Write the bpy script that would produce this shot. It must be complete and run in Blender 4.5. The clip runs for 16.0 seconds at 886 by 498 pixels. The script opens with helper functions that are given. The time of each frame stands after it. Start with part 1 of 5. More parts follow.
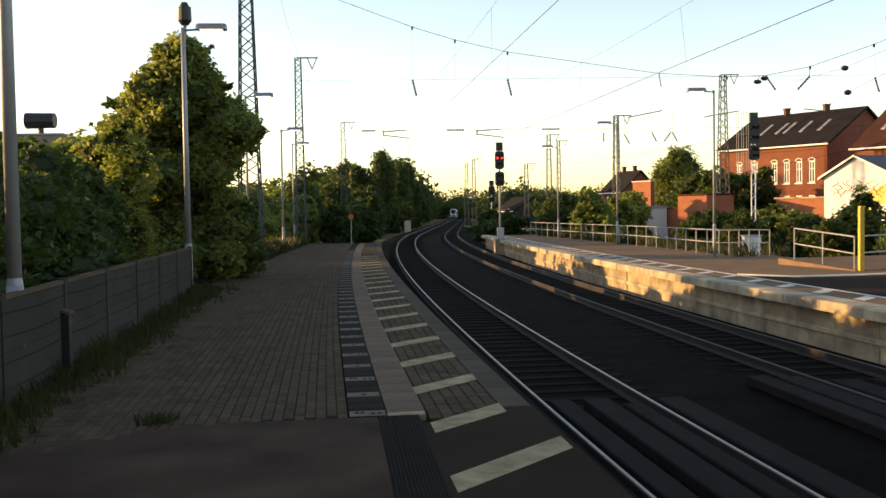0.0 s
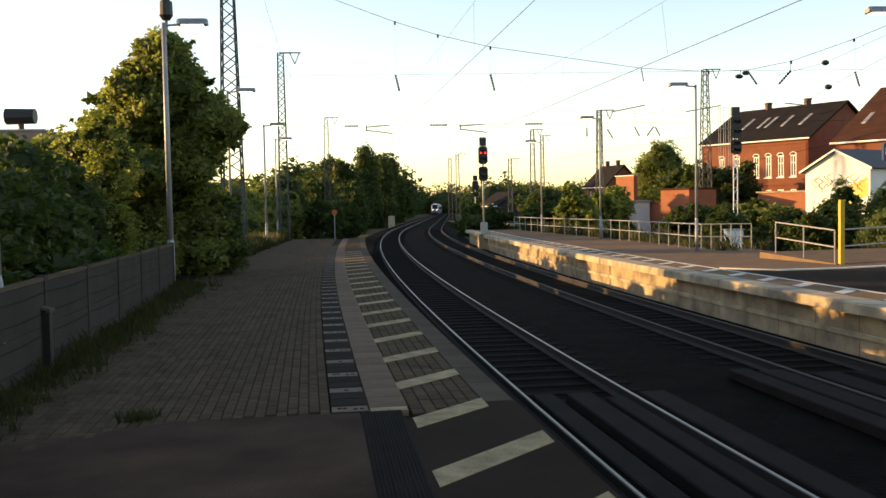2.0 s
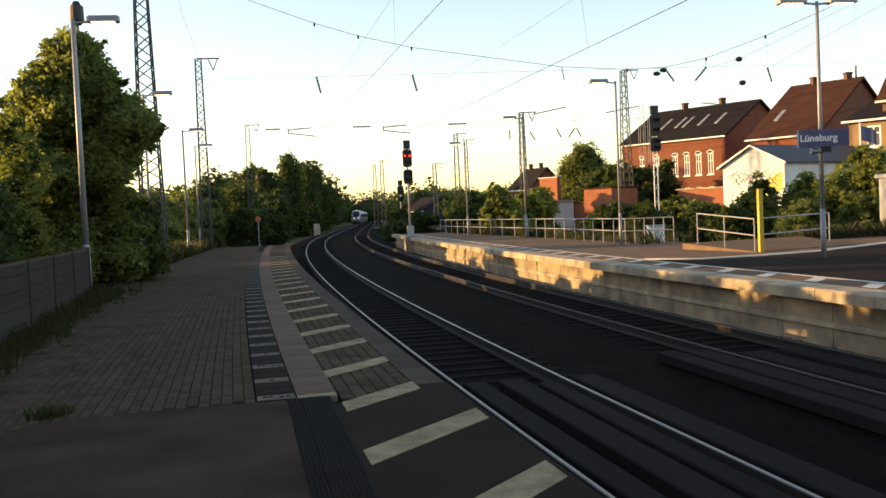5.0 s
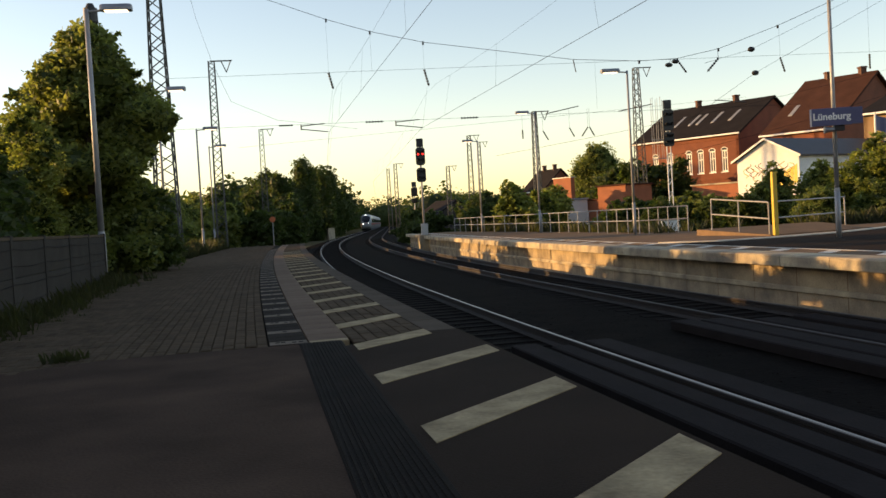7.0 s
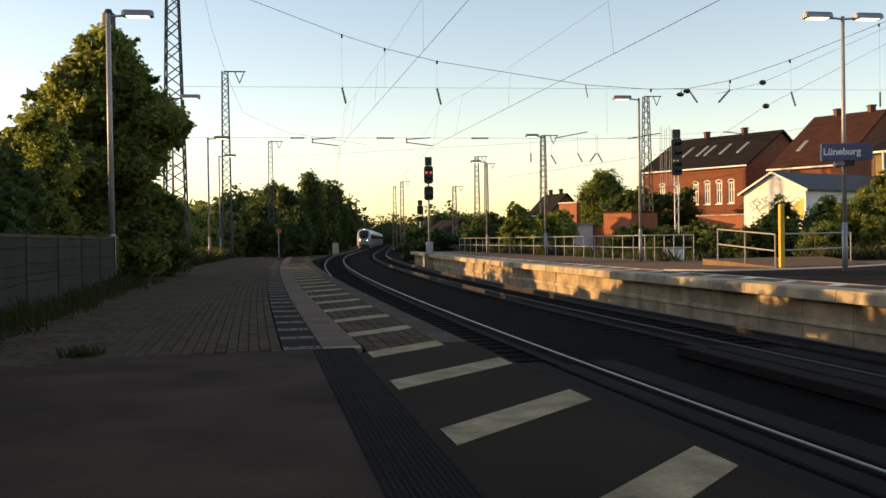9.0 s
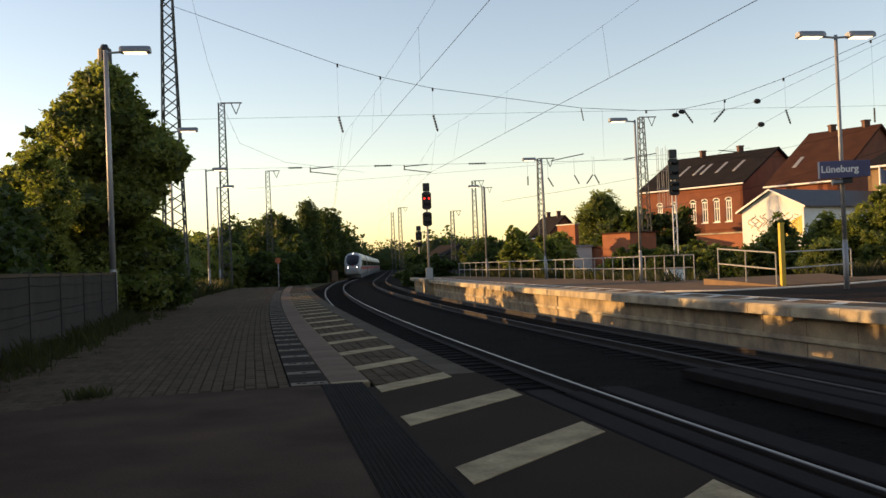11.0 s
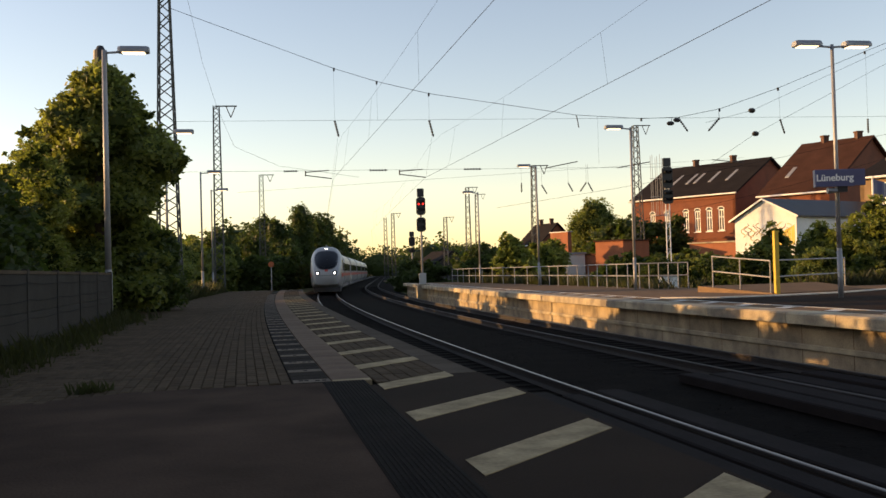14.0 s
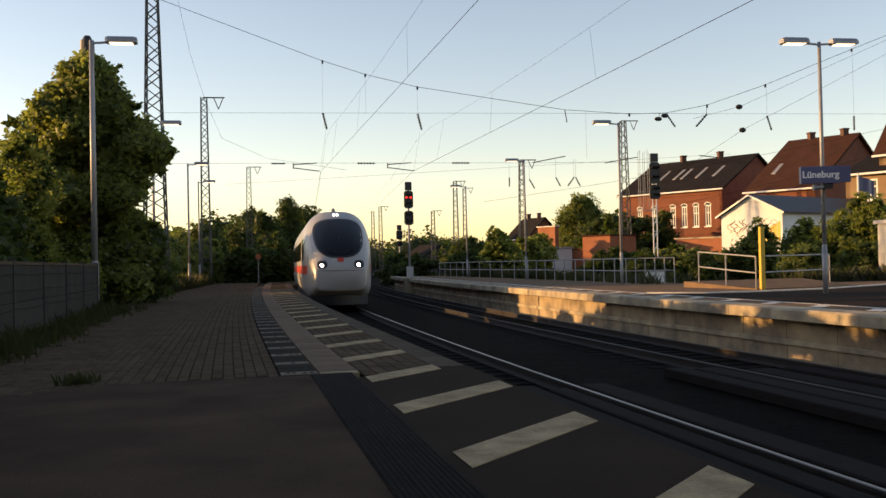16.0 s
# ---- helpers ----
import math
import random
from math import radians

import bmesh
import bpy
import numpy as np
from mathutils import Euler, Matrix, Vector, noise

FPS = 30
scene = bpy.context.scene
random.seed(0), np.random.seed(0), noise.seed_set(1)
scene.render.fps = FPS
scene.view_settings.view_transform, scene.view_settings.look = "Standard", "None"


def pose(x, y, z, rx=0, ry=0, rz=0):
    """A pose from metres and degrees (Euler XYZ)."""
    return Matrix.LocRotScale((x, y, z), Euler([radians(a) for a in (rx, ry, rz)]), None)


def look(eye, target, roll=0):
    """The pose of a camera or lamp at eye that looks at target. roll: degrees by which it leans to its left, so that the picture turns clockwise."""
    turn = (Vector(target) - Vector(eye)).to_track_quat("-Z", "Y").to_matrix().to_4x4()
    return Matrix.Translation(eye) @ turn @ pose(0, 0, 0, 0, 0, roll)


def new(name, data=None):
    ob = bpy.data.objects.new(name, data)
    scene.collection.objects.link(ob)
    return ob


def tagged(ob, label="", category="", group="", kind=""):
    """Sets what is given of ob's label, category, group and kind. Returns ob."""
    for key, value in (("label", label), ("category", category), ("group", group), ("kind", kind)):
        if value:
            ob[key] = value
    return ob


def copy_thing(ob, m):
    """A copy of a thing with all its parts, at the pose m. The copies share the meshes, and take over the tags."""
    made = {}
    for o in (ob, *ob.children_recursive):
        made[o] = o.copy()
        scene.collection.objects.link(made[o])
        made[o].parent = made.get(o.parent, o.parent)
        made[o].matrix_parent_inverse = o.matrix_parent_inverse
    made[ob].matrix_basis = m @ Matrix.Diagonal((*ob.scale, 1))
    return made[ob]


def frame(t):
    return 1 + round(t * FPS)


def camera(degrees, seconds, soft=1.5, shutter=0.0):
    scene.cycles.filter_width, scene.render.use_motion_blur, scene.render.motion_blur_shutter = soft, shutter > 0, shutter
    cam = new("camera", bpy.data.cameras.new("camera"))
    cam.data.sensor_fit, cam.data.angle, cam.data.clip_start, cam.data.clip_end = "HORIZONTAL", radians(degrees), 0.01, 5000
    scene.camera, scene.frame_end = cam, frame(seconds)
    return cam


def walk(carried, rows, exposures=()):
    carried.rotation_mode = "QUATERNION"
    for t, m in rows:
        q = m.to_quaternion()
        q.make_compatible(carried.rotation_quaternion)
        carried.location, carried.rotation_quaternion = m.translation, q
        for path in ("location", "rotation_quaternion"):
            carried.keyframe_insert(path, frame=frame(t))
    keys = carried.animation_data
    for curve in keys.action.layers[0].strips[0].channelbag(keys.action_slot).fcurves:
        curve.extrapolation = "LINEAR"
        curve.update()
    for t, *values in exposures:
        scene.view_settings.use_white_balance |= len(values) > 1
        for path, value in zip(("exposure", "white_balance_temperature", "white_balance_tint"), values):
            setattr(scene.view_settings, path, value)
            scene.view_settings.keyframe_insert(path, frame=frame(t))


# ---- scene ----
cam = camera(50.0, 16.0)
PATH = [
    (0, (-0.487, 0.033, 1.903), (-0.356, 2.028, 1.826), -0.9),
    (0.5, (-0.477, 0.035, 1.902), (-0.328, 2.028, 1.825), -0.9),
    (1, (-0.476, 0.043, 1.901), (-0.313, 2.035, 1.82), -0.9),
    (1.5, (-0.468, 0.022, 1.905), (-0.316, 2.014, 1.806), -0.9),
    (2, (-0.465, 0.022, 1.906), (-0.301, 2.014, 1.818), -1.1),
    (2.5, (-0.465, 0.045, 1.889), (-0.305, 2.035, 1.781), -1.0),
    (3, (-0.427, 0.036, 1.886), (-0.269, 2.025, 1.744), -2.8),
    (3.5, (-0.345, 0.249, 1.867), (0.028, 2.21, 1.742), -2.9),
    (4, (-0.497, 0.26, 1.849), (-0.133, 2.219, 1.676), -4.0),
    (4.2, (-0.456, 0.256, 1.865), (-0.111, 2.223, 1.761), -3.3),
    (6.3, (-0.441, 0.26, 1.086), (-0.141, 2.236, 1.033), -2.6),
    (6.5, (-0.448, 0.243, 1.081), (-0.168, 2.224, 1.059), -3.3),
    (7, (-0.437, 0.204, 1.057), (-0.15, 2.183, 0.994), -3.3),
    (7.5, (-0.482, 0.184, 1.067), (-0.226, 2.167, 1.0), -2.3),
    (8, (-0.462, 0.174, 1.044), (-0.268, 2.162, 0.945), -1.3),
    (8.5, (-0.573, 0.269, 1.205), (-0.26, 2.241, 1.093), -0.7),
    (9, (-0.579, 0.109, 0.998), (-0.296, 2.089, 0.977), -0.8),
    (9.5, (-0.557, 0.182, 1.027), (-0.241, 2.156, 0.96), -2.6),
    (9.7, (-0.573, 0.113, 1.084), (-0.294, 2.093, 1.09), -2.2),
    (11.8, (-0.641, 0.147, 1.029), (-0.341, 2.124, 1.06), -2.5),
    (12, (-0.626, 0.163, 1.019), (-0.328, 2.14, 1.033), -2.7),
    (12.5, (-0.654, 0.122, 1.016), (-0.392, 2.105, 1.019), -1.8),
    (13, (-0.652, 0.15, 0.996), (-0.403, 2.134, 1.009), -1.0),
    (13.5, (-0.685, 0.109, 0.994), (-0.405, 2.089, 1.009), 0.3),
    (14, (-0.747, 0.121, 0.997), (-0.443, 2.097, 1.041), -1.6),
    (14.5, (-0.762, 0.099, 0.997), (-0.461, 2.077, 1.019), -0.7),
    (15, (-0.757, 0.113, 0.994), (-0.443, 2.088, 1.027), -0.8),
    (15.5, (-0.755, 0.104, 0.997), (-0.433, 2.078, 1.033), -1.1),
    (16, (-0.759, 0.093, 0.996), (-0.429, 2.065, 1.026), -1.2),
]
walk(cam, [(t, look(eye, target, roll)) for t, eye, target, roll in PATH], [(0, 1.42, 7500, 19), (2.8, 1.42, 7500, 19), (3.4, 1.6, 7350, 19), (4.2, 1.6, 7350, 19), (6.3, 1.05, 7500, 22), (9.7, 1.05, 7550, 22), (11.8, 0.94, 7600, 25), (16, 0.94, 7650, 26)])
# ---- light ----
SUN_AZ, SUN_EL = radians(-72), radians(8.7)
world = bpy.data.worlds.new("world")
scene.world = world
world.use_nodes = True
wn = world.node_tree.nodes
sky = wn.new("ShaderNodeTexSky")
sky.sky_type, sky.sun_disc = "NISHITA", False
sky.sun_elevation, sky.sun_rotation = SUN_EL, SUN_AZ
sky.air_density, sky.dust_density, sky.ozone_density = 0.95, 0.35, 1.2
wn["Background"].inputs["Strength"].default_value = 0.15
world.node_tree.links.new(sky.outputs[0], wn["Background"].inputs["Color"])
sun = new("sun", bpy.data.lights.new("sun", "SUN"))
sun.data.energy, sun.data.angle, sun.data.color = 3.7, radians(0.5), (1.0, 0.66, 0.28)
sun.matrix_world = look((0, 0, 0), (math.sin(-SUN_AZ) * math.cos(SUN_EL), -math.cos(SUN_AZ) * math.cos(SUN_EL), -math.sin(SUN_EL)))


# ---- materials ----
def mat(name, col, rough=0.8, metal=0.0, var=0.25, scale=3.0, fine=60.0, bump=0.3, emit=0.0, col2=None, isl=0.0, obj=0.0, spec=0.5, fade=0.0):
    """A surface with stains at one scale, grain at another and fine relief."""
    m = bpy.data.materials.new(name)
    m.use_nodes = True
    n, l = m.node_tree.nodes, m.node_tree.links
    b = n["Principled BSDF"]
    b.inputs["Roughness"].default_value, b.inputs["Metallic"].default_value = rough, metal
    b.inputs["Specular IOR Level"].default_value = spec
    co = n.new("ShaderNodeTexCoord")
    big, small = n.new("ShaderNodeTexNoise"), n.new("ShaderNodeTexNoise")
    for t, s, d in ((big, scale, 5), (small, fine, 3)):
        t.inputs["Scale"].default_value, t.inputs["Detail"].default_value = s, d
        l.new(co.outputs["Object"], t.inputs["Vector"])
    ramp = n.new("ShaderNodeMapRange")
    ramp.inputs["From Min"].default_value, ramp.inputs["From Max"].default_value = 0.3, 0.7
    l.new(big.outputs["Fac"], ramp.inputs["Value"])
    mix = n.new("ShaderNodeMix")
    mix.data_type = "RGBA"
    c2 = col2 or tuple(c * (1 - var) for c in col)
    mix.inputs["A"].default_value, mix.inputs["B"].default_value = (*col, 1), (*c2, 1)
    l.new(ramp.outputs[0], mix.inputs["Factor"])
    hsv = n.new("ShaderNodeHueSaturation")
    l.new(mix.outputs["Result"], hsv.inputs["Color"])
    val = n.new("ShaderNodeMath")
    val.operation = "MULTIPLY_ADD"
    l.new(small.outputs["Fac"], val.inputs[0])
    val.inputs[1].default_value, val.inputs[2].default_value = var * 1.6, 1 - var * 0.8
    last = val
    if isl or obj:
        src = n.new("ShaderNodeNewGeometry").outputs["Random Per Island"] if isl else n.new("ShaderNodeObjectInfo").outputs["Random"]
        add = n.new("ShaderNodeMath")
        add.operation = "MULTIPLY_ADD"
        l.new(src, add.inputs[0])
        add.inputs[1].default_value = isl or obj
        off = n.new("ShaderNodeMath")
        off.operation = "ADD"
        off.inputs[1].default_value = -(isl or obj) / 2
        l.new(val.outputs[0], add.inputs[2])
        l.new(add.outputs[0], off.inputs[0])
        last = off
    l.new(last.outputs[0], hsv.inputs["Value"])
    l.new(hsv.outputs[0], b.inputs["Base Color"])
    if bump:
        bp = n.new("ShaderNodeBump")
        bp.inputs["Strength"].default_value, bp.inputs["Distance"].default_value = bump, 0.02
        l.new(small.outputs["Fac"], bp.inputs["Height"])
        l.new(bp.outputs[0], b.inputs["Normal"])
    if emit:
        b.inputs["Emission Color"].default_value, b.inputs["Emission Strength"].default_value = (*col, 1), emit
    return m


def leafmat(name, col, col2, through_col):
    """Leaves: thin, part of the light passes through."""
    m = mat(name, col, rough=0.55, var=0.35, scale=0.6, fine=8, bump=0, col2=col2, isl=0.7, spec=0.3)
    n, l = m.node_tree.nodes, m.node_tree.links
    tr, ad = n.new("ShaderNodeBsdfTranslucent"), n.new("ShaderNodeMixShader")
    tr.inputs["Color"].default_value = (*through_col, 1)
    ad.inputs[0].default_value = 0.4
    l.new(n["Principled BSDF"].outputs[0], ad.inputs[1])
    l.new(tr.outputs[0], ad.inputs[2])
    l.new(ad.outputs[0], n["Material Output"].inputs["Surface"])
    return m


M_ground = mat("earth_and_grass", (0.07, 0.075, 0.03), 0.95, var=0.5, scale=0.15, fine=6, col2=(0.10, 0.085, 0.05), spec=0.03)
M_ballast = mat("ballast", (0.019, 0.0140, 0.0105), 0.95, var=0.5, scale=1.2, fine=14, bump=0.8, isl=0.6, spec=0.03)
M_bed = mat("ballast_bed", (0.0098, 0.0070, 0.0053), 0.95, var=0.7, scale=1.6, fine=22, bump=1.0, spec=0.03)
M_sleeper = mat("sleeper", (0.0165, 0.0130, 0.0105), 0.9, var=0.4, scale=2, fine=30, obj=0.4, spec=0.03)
M_rail_side = mat("rail_rust", (0.019, 0.013, 0.010), 0.9, metal=0.0, var=0.4, scale=4, fine=40)
M_rail_top = mat("rail_polished", (0.22, 0.195, 0.175), 0.38, metal=1.0, var=0.1, scale=2, fine=50, bump=0.05)
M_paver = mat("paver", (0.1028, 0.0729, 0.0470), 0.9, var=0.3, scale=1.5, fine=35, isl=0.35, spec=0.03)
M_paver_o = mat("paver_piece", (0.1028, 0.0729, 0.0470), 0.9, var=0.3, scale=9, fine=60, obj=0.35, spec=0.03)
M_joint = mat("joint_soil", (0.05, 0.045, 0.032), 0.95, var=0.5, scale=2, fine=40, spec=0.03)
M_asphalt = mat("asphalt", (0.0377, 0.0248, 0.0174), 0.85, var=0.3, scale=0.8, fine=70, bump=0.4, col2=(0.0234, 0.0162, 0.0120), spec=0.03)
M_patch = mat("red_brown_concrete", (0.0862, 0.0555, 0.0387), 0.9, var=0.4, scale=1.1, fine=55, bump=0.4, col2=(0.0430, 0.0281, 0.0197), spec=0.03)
M_beige = mat("beige_slab", (0.1890, 0.1318, 0.0929), 0.85, var=0.22, scale=3, fine=60, obj=0.2, spec=0.03)
M_slab = mat("grey_slab", (0.1000, 0.0771, 0.0563), 0.85, var=0.22, scale=2, fine=60, obj=0.18, spec=0.03)
M_tile_d = mat("dark_tile", (0.0248, 0.0191, 0.0148), 0.8, var=0.25, scale=5, fine=60, obj=0.2, spec=0.03)
M_tile_l = mat("pale_tile", (0.2088, 0.1680, 0.1292), 0.8, var=0.3, scale=9, fine=50, obj=0.25, spec=0.03)
M_paint = mat("worn_white_paint", (0.4386, 0.3384, 0.1980), 0.8, var=0.4, scale=4, fine=35, bump=0.25, col2=(0.2040, 0.1551, 0.0924), spec=0.03)
M_line = mat("white_road_paint", (0.68, 0.64, 0.56), 0.8, var=0.2, scale=4, fine=40, bump=0.2, spec=0.1)
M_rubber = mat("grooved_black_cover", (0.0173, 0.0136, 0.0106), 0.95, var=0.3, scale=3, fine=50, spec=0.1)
M_concrete = mat("weathered_concrete", (0.50, 0.41, 0.26), 0.85, var=0.35, scale=1.4, fine=30, obj=0.15, col2=(0.17, 0.14, 0.105))
# Darker copy of the edge concrete; the lower wall's shade is in its colour.
M_wall_shaded = mat("shaded_wall_concrete", (0.40, 0.31, 0.19), 0.88, var=0.4, scale=1.4, fine=30, obj=0.18, col2=(0.13, 0.10, 0.07))
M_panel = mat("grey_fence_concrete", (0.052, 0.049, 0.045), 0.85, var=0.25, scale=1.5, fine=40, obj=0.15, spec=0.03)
M_rplat = mat("far_platform_paving", (0.215, 0.140, 0.086), 0.9, var=0.3, scale=1.2, fine=18, col2=(0.15, 0.105, 0.072), spec=0.03)
M_steel = mat("galvanised_steel", (0.31, 0.31, 0.315), 0.5, metal=0.25, var=0.2, scale=3, fine=50, bump=0.08)
M_lattice = mat("painted_lattice_steel", (0.075, 0.078, 0.072), 0.75, metal=0.0, var=0.3, scale=2, fine=30, bump=0.1)
M_dark = mat("black_coated_metal", (0.014, 0.014, 0.015), 0.5, var=0.2, scale=4, fine=40, bump=0.1)
M_wire = mat("dark_wire", (0.016, 0.016, 0.017), 0.8, metal=0.0, var=0.1, bump=0, spec=0.05)
M_white = mat("white_paint", (0.78, 0.77, 0.74), 0.6, var=0.08, scale=3, fine=40, bump=0.05)
M_yellow = mat("yellow_paint", (0.58, 0.40, 0.045), 0.55, var=0.15, scale=6, fine=40, bump=0.08)
M_blue = mat("station_sign_blue", (0.0744, 0.0806, 0.1705), 0.4, var=0.1, scale=3, bump=0.02)
M_brick = mat("red_brick", (0.185, 0.057, 0.027), 0.9, var=0.3, scale=0.8, fine=9, bump=0.3)
M_brick2 = mat("orange_brick", (0.33, 0.115, 0.055), 0.9, var=0.25, scale=0.8, fine=9, bump=0.3)
M_ybrick = mat("ochre_brick", (0.27, 0.175, 0.095), 0.9, var=0.2, scale=0.8, fine=9, bump=0.2)
M_roof_d = mat("dark_roof_tile", (0.019, 0.016, 0.016), 0.9, var=0.35, scale=0.7, fine=10, bump=0.4, spec=0.1)
M_roof_r = mat("brown_red_roof_tile", (0.066, 0.029, 0.019), 0.9, var=0.35, scale=0.7, fine=10, bump=0.4, spec=0.1)
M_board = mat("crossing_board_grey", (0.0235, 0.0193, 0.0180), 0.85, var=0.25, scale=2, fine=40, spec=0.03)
M_rail_dull = mat("rail_dull", (0.065, 0.056, 0.048), 0.65, metal=0.4, var=0.2, scale=2, fine=50, bump=0.05)
M_greybox = mat("grey_painted_sheet", (0.36, 0.36, 0.35), 0.6, var=0.12, scale=2, fine=30, bump=0.05)
M_chimney = mat("sooty_brick", (0.11, 0.055, 0.038), 0.9, var=0.3, scale=2, fine=9)
M_glass = mat("window_glass", (0.03, 0.035, 0.04), 0.08, var=0.1, bump=0)
M_render = mat("white_render", (0.74, 0.74, 0.71), 0.85, var=0.15, scale=0.8, fine=12)
M_sheet = mat("dark_sheet_roof", (0.07, 0.068, 0.07), 0.6, metal=0.2, var=0.2, scale=1, fine=12)
M_zinc = mat("zinc_sheet", (0.28, 0.29, 0.31), 0.5, metal=0.5, var=0.2, scale=1, fine=12)
M_red = mat("red_lamp", (1.0, 0.03, 0.02), 0.4, emit=1.5, bump=0, var=0)
M_lamp_on = mat("warm_lamp_glow", (1.0, 0.80, 0.50), 0.4, emit=1.4, bump=0, var=0)
M_head = mat("headlight_glow", (1.0, 0.97, 0.90), 0.3, emit=8, bump=0, var=0)
M_train = mat("train_white", (0.33, 0.325, 0.315), 0.34, var=0.08, scale=1, fine=20, bump=0.02)
M_tred = mat("train_red_band", (0.55, 0.05, 0.03), 0.35, var=0.1, bump=0.02)
M_tgrey = mat("train_grey_skirt", (0.16, 0.16, 0.17), 0.5, var=0.2, bump=0.05)
M_tglass = mat("train_glass", (0.008, 0.009, 0.011), 0.12, var=0.1, bump=0, spec=0.22)
M_bark = mat("bark", (0.07, 0.052, 0.036), 0.95, var=0.4, scale=4, fine=30, bump=0.6)
M_leaf = leafmat("leaves_deep", (0.108, 0.130, 0.034), (0.070, 0.092, 0.025), (0.36, 0.42, 0.08))
M_leaf_y = leafmat("leaves_yellow_green", (0.21, 0.215, 0.055), (0.125, 0.150, 0.030), (0.32, 0.39, 0.055))
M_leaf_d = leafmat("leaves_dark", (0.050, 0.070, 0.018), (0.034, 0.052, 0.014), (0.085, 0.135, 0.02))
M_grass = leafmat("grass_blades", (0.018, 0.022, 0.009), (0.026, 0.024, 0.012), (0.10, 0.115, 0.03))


# ---- building blocks ----
class Mesh:
    """Collects vertices and faces of one part."""

    def __init__(self):
        self.v, self.f = [], []

    def poly(self, pts, faces):
        o = len(self.v)
        self.v += [tuple(p) for p in pts]
        self.f += [tuple(i + o for i in f) for f in faces]
        return self

    def box(self, x0, x1, y0, y1, z0, z1, c=0.0):
        """A box; c: chamfer round its top."""
        if not c:
            p = [(x, y, z) for z in (z0, z1) for x, y in ((x0, y0), (x1, y0), (x1, y1), (x0, y1))]
            return self.poly(p, [(3, 2, 1, 0), (4, 5, 6, 7), (0, 1, 5, 4), (1, 2, 6, 5), (2, 3, 7, 6), (3, 0, 4, 7)])
        p = [(x, y, z0) for x, y in ((x0, y0), (x1, y0), (x1, y1), (x0, y1))] + [(x, y, z1 - c) for x, y in ((x0, y0), (x1, y0), (x1, y1), (x0, y1))]
        p += [(x, y, z1) for x, y in ((x0 + c, y0 + c), (x1 - c, y0 + c), (x1 - c, y1 - c), (x0 + c, y1 - c))]
        f = [(3, 2, 1, 0), (8, 9, 10, 11)] + [(i + k, (i + 1) % 4 + k, (i + 1) % 4 + k + 4, i + k + 4) for k in (0, 4) for i in range(4)]
        return self.poly(p, f)

    def tube(self, a, b, r0, r1=None, n=8, caps=True):
        """A straight, tapered bar from a to b."""
        a, b, r1 = Vector(a), Vector(b), r0 if r1 is None else r1
        d = (b - a).normalized()
        u = d.cross((0, 0, 1) if abs(d.z) < 0.9 else (1, 0, 0)).normalized()
        w = d.cross(u)
        ring = [(math.cos(2 * math.pi * (i + 0.5) / n), math.sin(2 * math.pi * (i + 0.5) / n)) for i in range(n)]
        p = [a + (u * c + w * s) * r0 for c, s in ring] + [b + (u * c + w * s) * r1 for c, s in ring]
        f = [(i, (i + 1) % n, (i + 1) % n + n, i + n) for i in range(n)]
        if caps:
            f += [tuple(range(n - 1, -1, -1)), tuple(range(n, 2 * n))]
        return self.poly(p, f)

    def chain(self, pts, r, n=5):
        pts = [Vector(p) for p in pts]
        rows = []
        for i, p in enumerate(pts):
            d = (pts[min(i + 1, len(pts) - 1)] - pts[max(i - 1, 0)]).normalized()
            u = d.cross((0, 0, 1) if abs(d.z) < 0.9 else (1, 0, 0)).normalized()
            w = d.cross(u)
            rows.append([p + (u * math.cos(2 * math.pi * k / n) + w * math.sin(2 * math.pi * k / n)) * r for k in range(n)])
        return self.sweep(rows, True)

    def prism(self, outline, z0, z1):
        """An upright prism on a plan outline."""
        n = len(outline)
        p = [(x, y, z0) for x, y in outline] + [(x, y, z1) for x, y in outline]
        return self.poly(p, [tuple(range(n - 1, -1, -1)), tuple(range(n, 2 * n))] + [(i, (i + 1) % n, (i + 1) % n + n, i + n) for i in range(n)])

    def sweep(self, rows, closed=False):
        """A skin over equal rows of points."""
        m = len(rows[0])
        f = [(a * m + i, a * m + (i + 1) % m, (a + 1) * m + (i + 1) % m, (a + 1) * m + i) for a in range(len(rows) - 1) for i in range(m if closed else m - 1)]
        return self.poly([p for r in rows for p in r], f)

    def blob(self, c, r, n=10, k=6):
        rows = []
        for j in range(k + 1):
            t = math.pi * j / k
            rows.append([(c[0] + r[0] * math.sin(t) * math.cos(2 * math.pi * i / n), c[1] + r[1] * math.sin(t) * math.sin(2 * math.pi * i / n), c[2] + r[2] * math.cos(t)) for i in range(n)])
        return self.sweep(rows, True)

    def data(self, name, material, smooth=False):
        me = bpy.data.meshes.new(name)
        me.from_pydata(self.v, [], self.f)
        me.materials.append(material)
        if smooth:
            me.shade_smooth()
        me.update()
        return me


def part(name, m, material, parent=None, label="", smooth=False):
    ob = new(name, m.data(name, material, smooth) if isinstance(m, Mesh) else m)
    ob.parent = parent
    return tagged(ob, label)


def thing(name, label, category, place=(0, 0, 0), turn=0.0, group="", kind=""):
    ob = new(name)
    ob.empty_display_size = 0.2
    ob.matrix_basis = pose(*place, 0, 0, turn)
    return tagged(ob, label, category, group, kind)


def structure(name, m, material, label, category="", smooth=False):
    return tagged(part(name, m, material, smooth=smooth), label, category or name.split("_")[0], kind="structure")


# The line of the first track: a curve that runs out into a straight
def track_x(y):
    return 2.72 - 0.060 * (y - 9) + 0.00064 * (y - 9) ** 2 if y < 130 else 4.830 + 0.09488 * (y - 130)


